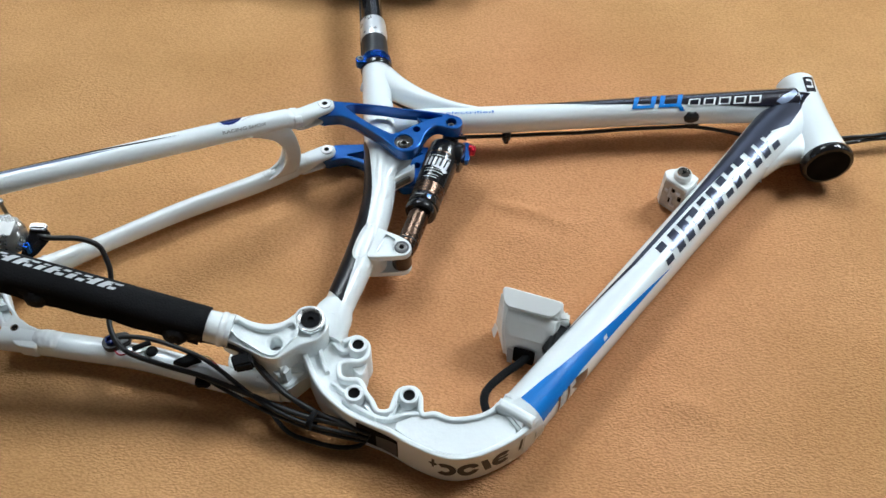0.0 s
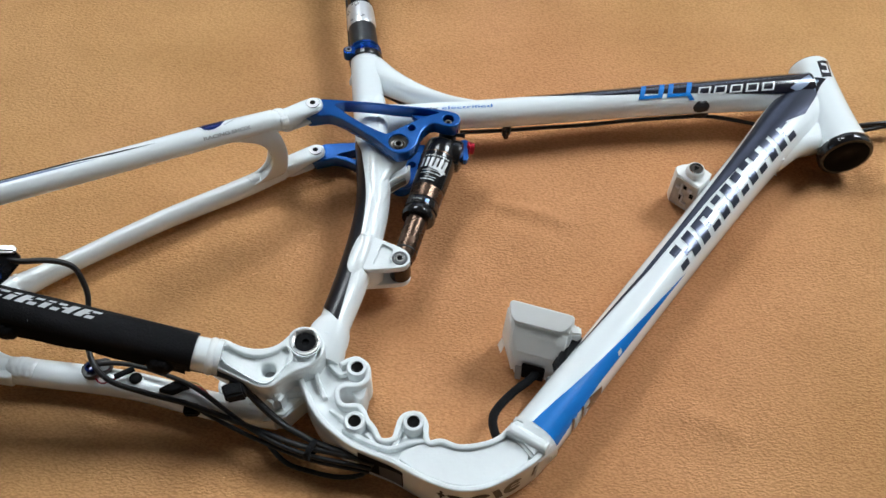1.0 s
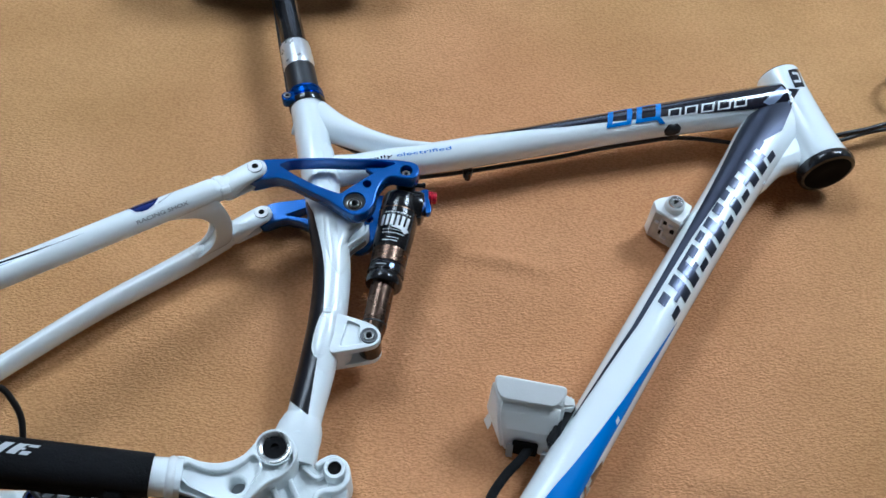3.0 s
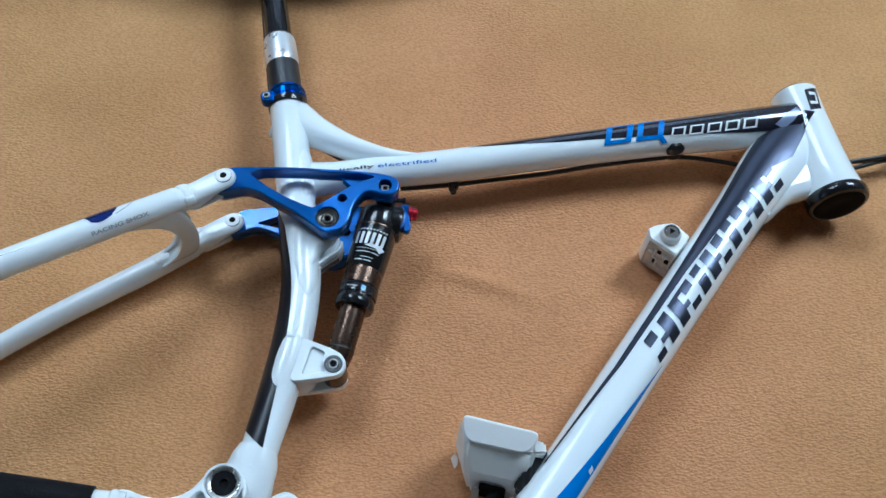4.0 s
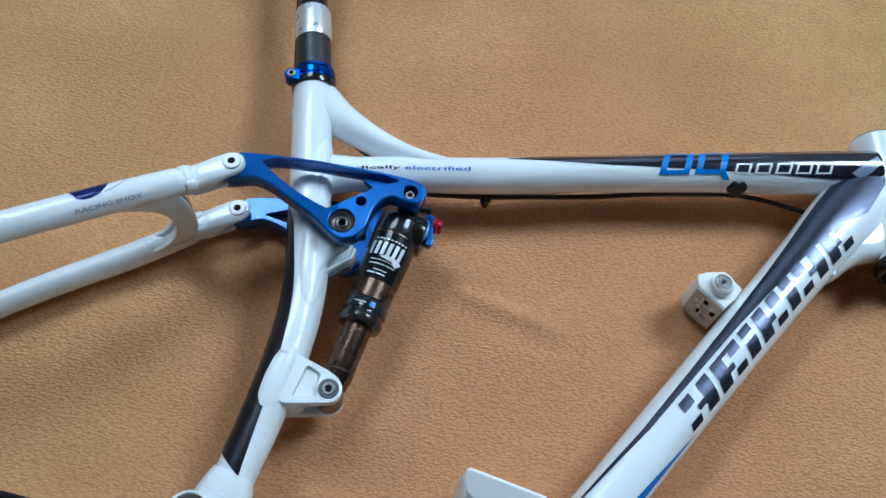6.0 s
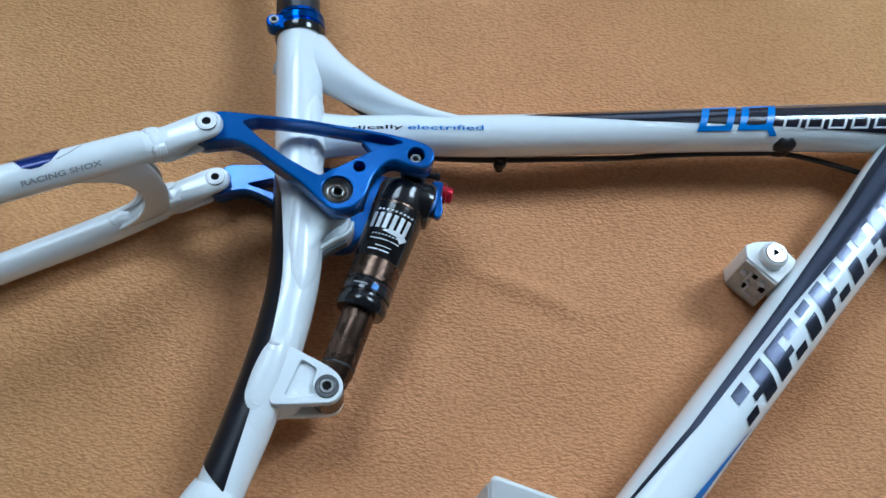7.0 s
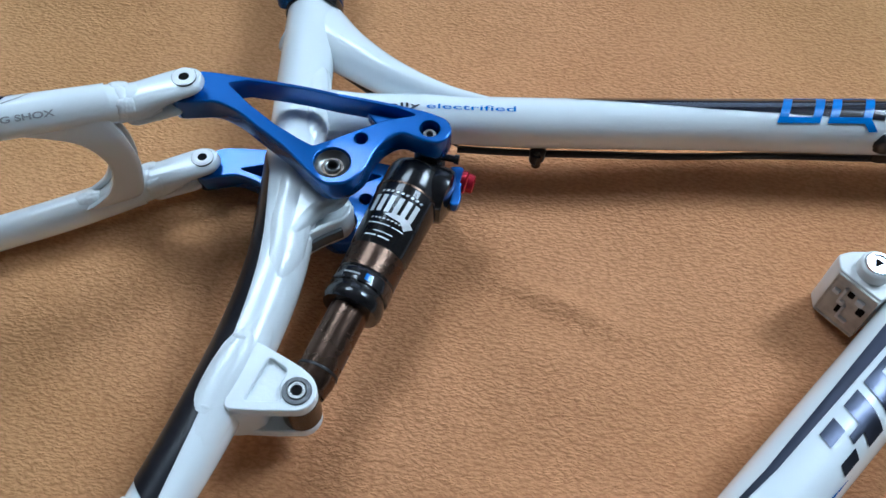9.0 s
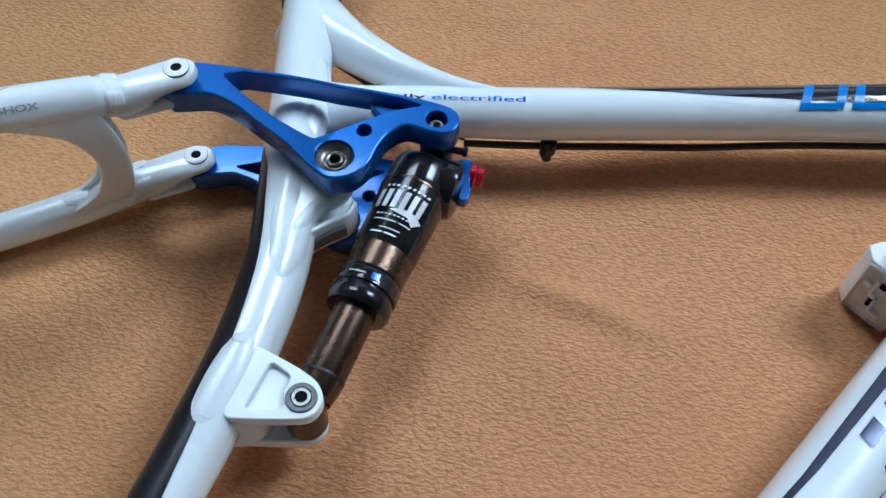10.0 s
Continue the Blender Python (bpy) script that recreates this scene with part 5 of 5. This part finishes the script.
def chain_stay_cover():
    bm = COVER.mesh(40)
    ob = part("stay_cover", bm, NEOPRENE, bike, "black neoprene chain stay cover")
    rng = random.Random(4)
    # stitched, wavy seam flap on the lower side
    top, low = [], []
    flap = bmesh.new()
    n = 120
    for k in range(n + 1):
        s = 0.02 + (COVER.length[-1] - 0.024) * k / n
        drop = 104 + 7 * math.sin(s * 47) + 5 * math.sin(s * 131) + rng.uniform(-2, 2) + (18 if 0.28 < s < 0.30 or s > COVER.length[-1] - 0.04 else 0)
        top.append(flap.verts.new(COVER.point(s, 70, 0.0004)))
        low.append(flap.verts.new(COVER.point(s, drop, 0.0030)))
    for k in range(n):
        flap.faces.new((top[k], top[k + 1], low[k + 1], low[k]))
    bmesh.ops.solidify(flap, geom=flap.faces[:], thickness=0.0015)
    part("seam_flap", flap, NEOPRENE, ob)
    for s0, s1, seed in ((0.283, 0.307, 2.0), (0.424, 0.452, 5.0)):
        weld_pad(COVER, s0, s1, 74, 150, 0.0075, ob, seed, 0.0010, NEOPRENE).name = "fold"
    for shape in block_marks(0.244, 0.372, 0, -27, (1.2, 1.15, 0.55, 1.15, 0.55, 1.2, 1.1), slant=0.45, gap=0.20):
        part("logo_block", COVER.decal([shape], off=0.0007), COVER_PRINT, ob)
    return ob


chain_stay_cover()

# ---- dropout and derailleur ----
drop = part("dropout", prism(fillet([(-0.540, 0.640), (-0.505, 0.622), (-0.488, 0.606), (-0.4775, 0.586), (-0.462, 0.568), (-0.447, 0.558), (-0.432, 0.552), (-0.426, 0.540), (-0.432, 0.527), (-0.452, 0.530), (-0.470, 0.543), (-0.486, 0.566), (-0.500, 0.590), (-0.540, 0.605)], 0.004), 0.010, 0.0300, [fillet([(-0.494, 0.604), (-0.4845, 0.588), (-0.4690, 0.5700), (-0.4740, 0.5590), (-0.4880, 0.5780), (-0.502, 0.600)], 0.003)[::-1]], 0.0022), CAST, bike, "white dropout plate with an open window")
part("web", prism(fillet([(-0.496, 0.602), (-0.4845, 0.586), (-0.4690, 0.5680), (-0.4730, 0.5580), (-0.4880, 0.5770), (-0.503, 0.600)], 0.003), 0.012, 0.019), CAST, drop)
part("web", wall_strip([(-0.4930, 0.5810), (-0.4770, 0.5860)], 0.0040, 0.016, 0.0290, steps=2), CAST, drop)
socket_bolt(drop, -0.4600, 0.5515, 0.0330, 0.0046, CHROME)
part("stay_end", hull([LOW_STAY.point(0.03, a, 0.001) for a in range(0, 360, 24)] + [(-0.515, 0.640, 0.010), (-0.492, 0.612, 0.010), (-0.515, 0.640, 0.028), (-0.492, 0.612, 0.028)], 0.003), WHITE, drop)

der = part("derailleur", hull([(-0.480, 0.625, 0.118), (-0.446, 0.632, 0.118), (-0.432, 0.620, 0.118), (-0.424, 0.598, 0.118), (-0.445, 0.585, 0.118), (-0.480, 0.590, 0.118), (-0.478, 0.622, 0.142), (-0.448, 0.628, 0.142), (-0.438, 0.618, 0.140), (-0.440, 0.598, 0.136), (-0.478, 0.596, 0.138)], 0.003), CAST_SILVER, bike, "silver derailleur body with black cable arm")
part("arm", hull([(-0.428, 0.619, 0.122), (-0.416, 0.623, 0.122), (-0.404, 0.612, 0.122), (-0.408, 0.607, 0.122), (-0.416, 0.592, 0.116), (-0.430, 0.580, 0.112), (-0.438, 0.586, 0.112), (-0.427, 0.617, 0.135), (-0.416, 0.620, 0.135), (-0.407, 0.611, 0.132), (-0.418, 0.600, 0.126), (-0.432, 0.588, 0.122)], 0.002), BLACK, der, "black cable arm")
part("cap", box(-0.4265, -0.409, 0.611, 0.619, 0.131, 0.138, 0.002), SATIN, der)
part("plate", prism(rounded([(-0.50, 0.600), (-0.47, 0.603), (-0.442, 0.592), (-0.43, 0.575), (-0.47, 0.568), (-0.50, 0.572)]), 0.098, 0.116), DARK_BRONZE, der)
socket_bolt(der, -0.4255, 0.5935, 0.131, 0.0036, BLUE_RING)
part("stud", upright(-0.459, 0.634, [(0.120, 0), (0.120, 0.0022), (0.148, 0.0022), (0.1495, 0.0035), (0.153, 0.0035), (0.154, 0)], 14), STEEL, der)

# ---- battery dock and lock on the down tube ----
dock = tagged(new("battery_dock"), "light grey plastic battery dock fixed to the down tube")
dock.location = (0.11, 0.56, 0)
dock.parent = bike
dock.matrix_parent_inverse = Matrix.Translation(-bike.location)


def tray(corner, along, down, outline, thick, bevel):
    """A plate in the slope of three corner points; its outline in metres along the upper edge and up the slope."""
    o, x = Vector(corner), (Vector(along) - Vector(corner)).normalized()
    n = x.cross(Vector(corner) - Vector(down)).normalized()
    bm = prism(outline, -thick, 0.0, bevel=bevel)
    turn = Matrix((x, n.cross(x), n)).transposed().to_4x4()
    bm.transform(Matrix.Translation(o) @ turn)
    return bm


part("lid", tray((0.0788, 0.6030, 0.0770), (0.1437, 0.5840, 0.0770), (0.0816, 0.5840, 0.0690), fillet([(0, 0), (0.0690, 0), (0.0690, -0.0090), (0.0610, -0.0205), (0.0090, -0.0215), (0.0020, -0.0120)], 0.0055), 0.0075, 0.0016), PLASTIC, dock, "raised light grey lid")
part("body", hull([(0.0770, 0.6025, 0.0715), (0.1480, 0.5830, 0.0690), (0.1395, 0.5670, 0.0640), (0.0815, 0.5820, 0.0640), (0.0745, 0.6010, 0.004), (0.1520, 0.5810, 0.004), (0.1370, 0.5560, 0.050), (0.0790, 0.5720, 0.050), (0.1330, 0.5500, 0.036), (0.0800, 0.5640, 0.036), (0.0820, 0.5580, 0.022), (0.1290, 0.5450, 0.022), (0.1270, 0.5430, 0.006), (0.0840, 0.5540, 0.006)], 0.0065, 4), PLASTIC, dock)
part("shoulder", hull([(0.0830, 0.5780, 0.0600), (0.1290, 0.5655, 0.0600), (0.0800, 0.5690, 0.0480), (0.1330, 0.5545, 0.0460), (0.0830, 0.5600, 0.0380), (0.1290, 0.5480, 0.0360), (0.1000, 0.580, 0.030)], 0.0050, 4), PLASTIC, dock)
part("step", box(0.1400, 0.1520, 0.5690, 0.5800, 0.040, 0.0640, 0.0020), PLASTIC, dock)
part("wing", hull([(0.0690, 0.583, 0.016), (0.0725, 0.583, 0.034), (0.0745, 0.571, 0.032), (0.0720, 0.571, 0.016), (0.0765, 0.580, 0.024)], 0.001), PLASTIC, dock)
part("socket", hull([(0.0935, 0.5535, 0.031), (0.1170, 0.5470, 0.031), (0.0925, 0.5485, 0.008), (0.1165, 0.5425, 0.008), (0.094, 0.560, 0.020), (0.117, 0.553, 0.020)], 0.001), DARK_HOLE, dock, "dark plug socket")
part("clip", hull([(0.0855, 0.5510, 0.032), (0.0930, 0.5490, 0.032), (0.0860, 0.5455, 0.010), (0.0930, 0.5435, 0.010), (0.089, 0.556, 0.02)], 0.0008), DECAL_GREY, dock)
part("clip", hull([(0.1180, 0.5395, 0.026), (0.1270, 0.5370, 0.026), (0.1175, 0.5365, 0.012), (0.1270, 0.5340, 0.012), (0.123, 0.546, 0.02)], 0.0008), DECAL_GREY, dock)
part("gasket", hull([(0.1440, 0.586, 0.062), (0.1580, 0.573, 0.048), (0.1290, 0.536, 0.045), (0.1210, 0.546, 0.040), (0.150, 0.575, 0.012), (0.128, 0.545, 0.012)], 0.003), RUBBER, dock, "black rubber gasket")
part("cable", wire([(0.110, 0.549, 0.019), (0.099, 0.538, 0.019), (0.083, 0.524, 0.021), (0.066, 0.503, 0.027), (0.061, 0.488, 0.032), (0.063, 0.472, 0.036), (0.072, 0.452, 0.036)], 0.0046, 12), NEOPRENE, dock, "thick black power cable")

lock = tagged(new("battery_lock"), "white plastic battery lock with a metal key cylinder")
lock.location = (0.30, 0.78, 0)
lock.parent = bike
lock.matrix_parent_inverse = Matrix.Translation(-bike.location)


LOCK = fillet([(0.2835, 0.8050), (0.2920, 0.8088), (0.3100, 0.8110), (0.3250, 0.7945), (0.3190, 0.7860), (0.3067, 0.7733), (0.2838, 0.7937)], 0.0022)
part("housing", prism(LOCK, 0.001, 0.0510, bevel=0.0012), PLASTIC, lock, "white plastic housing")
part("foot", hull([(0.322, 0.800, 0.040), (0.334, 0.790, 0.036), (0.316, 0.776, 0.040), (0.326, 0.772, 0.034), (0.322, 0.800, 0.004), (0.334, 0.790, 0.004), (0.316, 0.776, 0.004), (0.326, 0.772, 0.004)], 0.002), PLASTIC, lock)
barrel = part("key_cylinder", upright(0.3042, 0.7953, [(0.048, 0.0108), (0.0575, 0.0108), (0.0590, 0.0100), (0.0595, 0.0088), (0.0580, 0.0085), (0.048, 0.0085)], 40), PLASTIC, lock)
part("key_face", upright(0.3042, 0.7953, [(0.052, 0), (0.052, 0.0084), (0.0595, 0.0084), (0.0608, 0.0078), (0.0608, 0.0066), (0.0598, 0.0062), (0.0598, 0)], 36), CHROME, barrel, "polished key cylinder face")
part("key_slot", prism([(0.3017, 0.7923), (0.3077, 0.7960), (0.3032, 0.7993)], 0.0590, 0.0603, bevel=0.0002), DARK_HOLE, barrel)
A, B = Vector((0.2842, 0.7933, 0.0495)), Vector((0.3067, 0.7733, 0.0495))
C, D = Vector((0.2842, 0.7933, 0.0030)), Vector((0.3067, 0.7733, 0.0030))
OUT = (B - A).cross(C - A).normalized()
OUT = OUT if OUT.x < 0 else -OUT


def on_face(u, v, k):
    """A place on the lock's open face: u along, v down, k metres proud."""
    return A * (1 - u) * (1 - v) + B * u * (1 - v) + C * (1 - u) * v + D * u * v + OUT * k


for u0, v0, u1, v1 in ((0.0, 0.0, 1.0, 0.04), (0.0, 0.96, 1.0, 1.0), (0.0, 0.04, 0.04, 0.96), (0.96, 0.04, 1.0, 0.96)):
    part("rim", hull([on_face(u, v, k) for u in (u0, u1) for v in (v0, v1) for k in (-0.002, 0.0016)], 0.0005), SMOKE, lock)
part("recess", hull([on_face(u, v, k) for u in (0.03, 0.97) for v in (0.03, 0.97) for k in (-0.003, 0.0006)], 0.0004), SMOKE, lock, "smoky hollow of the lock mechanism")
for u0, v0, u1, v1 in ((0.10, 0.30, 0.26, 0.38), (0.30, 0.16, 0.36, 0.52), (0.36, 0.44, 0.46, 0.52), (0.46, 0.50, 0.52, 0.80), (0.52, 0.74, 0.72, 0.80), (0.62, 0.20, 0.80, 0.30)):
    part("latch", hull([on_face(u, v, k) for u in (u0, u1) for v in (v0, v1) for k in (-0.001, 0.0030)], 0.0004), DECAL_WHITE, lock)
for u0, v0, u1, v1 in ((0.36, 0.54, 0.46, 0.74), (0.74, 0.34, 0.90, 0.50), (0.40, 0.18, 0.54, 0.30)):
    part("latch", hull([on_face(u, v, k) for u in (u0, u1) for v in (v0, v1) for k in (-0.001, 0.0014)], 0.0004), DARK_HOLE, lock)

# ---- cables ----


def cable(points, r, label="", mat=RUBBER, name="cable"):
    return part(name, wire(points, r), mat, bike, label)


cable([(0.030, 0.880, 0.020), (0.061, 0.8805, 0.022), (0.091, 0.8820, 0.0235), (0.14, 0.8885, 0.0225), (0.190, 0.895, 0.0215), (0.252, 0.906, 0.020), (0.315, 0.914, 0.019), (0.340, 0.916, 0.019), (0.376, 0.912, 0.018), (0.425, 0.903, 0.014), (0.47, 0.892, 0.008)], 0.0026, "black brake hose under the top tube")
cable([(-0.083, 0.951, 0.022), (-0.067, 0.941, 0.021), (-0.050, 0.931, 0.020), (-0.032, 0.919, 0.020), (-0.005, 0.902, 0.020), (0.03, 0.885, 0.020)], 0.0027)
for x, y, w in ((0.0875, 0.879, 0.006),):
    guide = part("cable_guide", prism(rounded([(x - w, y - 0.003), (x - w * 0.8, y + 0.010), (x + w, y + 0.0105), (x + w * 1.05, y), (x + w * 0.4, y - 0.0045), (x - w * 0.2, y - 0.006)]), 0.019, 0.0285), RUBBER, bike, "black cable guide")
    part("clip", upright(x, y - 0.002, [(0.016, 0), (0.016, 0.0035), (0.0275, 0.0035), (0.029, 0.002), (0.029, 0)], 16), BLACK, guide)
weld_pad(TOP, 0.407, 0.428, 54, 108, 0.0034, tagged(part("cable_guide", prism(rounded([(0.328, 0.912), (0.330, 0.919), (0.347, 0.922), (0.347, 0.915), (0.338, 0.911)]), 0.019, 0.034), RUBBER, bike), "black cable guide clip under the top tube"), 1.5, 0.0004, RUBBER).name = "clip"
for n, (y, z) in enumerate(((0.900, 0.016), (0.905, 0.021), (0.910, 0.012))):
    cable([(0.455, y - 0.012 + 0.004 * n, 0.004), (0.515, y - 0.006 + 0.003 * n, z - 0.004), (0.548, y, z), (0.580, y + 0.008 - 0.003 * n, z), (0.618, y + 0.014, z), (0.70, y + 0.03, z), (0.80, y + 0.08 + 0.01 * n, z - 0.004)], 0.0026, "black cables leaving the head tube" if n == 0 else "")
cable([(0.80, 0.985, 0.010), (0.72, 0.945, 0.012), (0.665, 0.945, 0.016), (0.640, 0.970, 0.018), (0.645, 1.000, 0.016), (0.69, 1.020, 0.010), (0.78, 1.03, 0.006)], 0.0035)
cable([(-0.419, 0.609, 0.128), (-0.404, 0.606, 0.128), (-0.381, 0.614, 0.118), (-0.364, 0.616, 0.105), (-0.356, 0.608, 0.092), (-0.351, 0.594, 0.078), (-0.352, 0.566, 0.058), (-0.345, 0.541, 0.046), (-0.325, 0.522, 0.040), (-0.288, 0.511, 0.036), (-0.243, 0.500, 0.034), (-0.198, 0.484, 0.034), (-0.134, 0.460, 0.034), (-0.086, 0.449, 0.034), (-0.055, 0.440, 0.034)], 0.0030, "black gear cable")
cable([(-0.349, 0.537, 0.033), (-0.335, 0.543, 0.036), (-0.306, 0.541, 0.037), (-0.267, 0.529, 0.038), (-0.233, 0.513, 0.038), (-0.178, 0.475, 0.034), (-0.127, 0.452, 0.030), (-0.058, 0.438, 0.028)], 0.0026)
cable([(-0.238, 0.518, 0.080), (-0.205, 0.510, 0.082), (-0.186, 0.502, 0.078), (-0.168, 0.489, 0.060), (-0.150, 0.478, 0.046), (-0.128, 0.467, 0.040), (-0.100, 0.455, 0.036), (-0.057, 0.444, 0.032)], 0.0030)
cable([(-0.196, 0.506, 0.076), (-0.176, 0.497, 0.066), (-0.158, 0.486, 0.048), (-0.134, 0.472, 0.034), (-0.104, 0.460, 0.030), (-0.060, 0.446, 0.028)], 0.0028)
cable([(-0.212, 0.512, 0.012), (-0.196, 0.501, 0.008), (-0.171, 0.478, 0.005), (-0.146, 0.453, 0.004), (-0.118, 0.443, 0.004), (-0.090, 0.438, 0.004), (-0.069, 0.440, 0.006), (-0.062, 0.448, 0.010), (-0.064, 0.455, 0.016)], 0.0026)
cable([(-0.250, 0.506, 0.028), (-0.205, 0.482, 0.028), (-0.160, 0.462, 0.026), (-0.115, 0.446, 0.026), (-0.060, 0.436, 0.024)], 0.0022)
cable([(-0.215, 0.489, 0.028), (-0.180, 0.472, 0.026), (-0.150, 0.460, 0.020), (-0.120, 0.452, 0.020)], 0.0010, "thin bare wire", STEEL, "wire")
cable([(-0.346, 0.531, 0.030), (-0.335, 0.523, 0.031), (-0.318, 0.530, 0.033), (-0.306, 0.538, 0.034)], 0.0009, "thin red wire", RED, "wire")
cable([(-0.250, 0.523, 0.031), (-0.236, 0.519, 0.034), (-0.226, 0.512, 0.035)], 0.0009, "", RED, "wire")
cable([(-0.250, 0.526, 0.031), (-0.238, 0.523, 0.034), (-0.228, 0.515, 0.035)], 0.0009, "thin yellow wire", BRASS, "wire")

plug = part("cable_plug", prism(capsule((-0.348, 0.537), (-0.336, 0.542), 0.010, 0.008), 0.028, 0.036), RUBBER, bike, "black plug with blue core")
part("core", upright(-0.348, 0.537, [(0.030, 0.0056), (0.040, 0.0054), (0.0405, 0.0036), (0.0365, 0.0032), (0.0365, 0)], 20), DEEP_BLUE, plug)
part("plug", upright(-0.303, 0.530, [(0.020, 0), (0.020, 0.0066), (0.0300, 0.0064), (0.0325, 0.0052), (0.0335, 0.0030), (0.0338, 0)], 24), NEOPRENE, chain_stay_low, "black rubber plug")
conn = part("connector", hull([(-0.278, 0.516, 0.027), (-0.268, 0.523, 0.027), (-0.252, 0.530, 0.026), (-0.246, 0.520, 0.026), (-0.262, 0.512, 0.026), (-0.276, 0.517, 0.034), (-0.255, 0.527, 0.038), (-0.249, 0.519, 0.037), (-0.263, 0.513, 0.034)], 0.0015), NEOPRENE, bike, "black cable connector")
part("tab", box(-0.250, -0.234, 0.493, 0.506, 0.018, 0.028, 0.002), NEOPRENE, conn)
part("connector", hull([(-0.203, 0.497, 0.074), (-0.180, 0.501, 0.074), (-0.176, 0.487, 0.074), (-0.196, 0.483, 0.072), (-0.202, 0.498, 0.086), (-0.182, 0.500, 0.088), (-0.178, 0.489, 0.086), (-0.196, 0.485, 0.084)], 0.002), NEOPRENE, bike, "black cable clip on the arm")
part("zip_tie", lathe((-0.119, 0.4545, 0.034), (-0.113, 0.4515, 0.034), [(0, 0.006), (0, 0.0108), (0.005, 0.0108), (0.005, 0.006)], 20), NEOPRENE, bike, "black zip tie")
part("sleeve_joint", wire([(-0.322, 0.528, 0.036), (-0.312, 0.533, 0.037), (-0.304, 0.537, 0.037)], 0.0030), NEOPRENE, bike, "black cable splice")
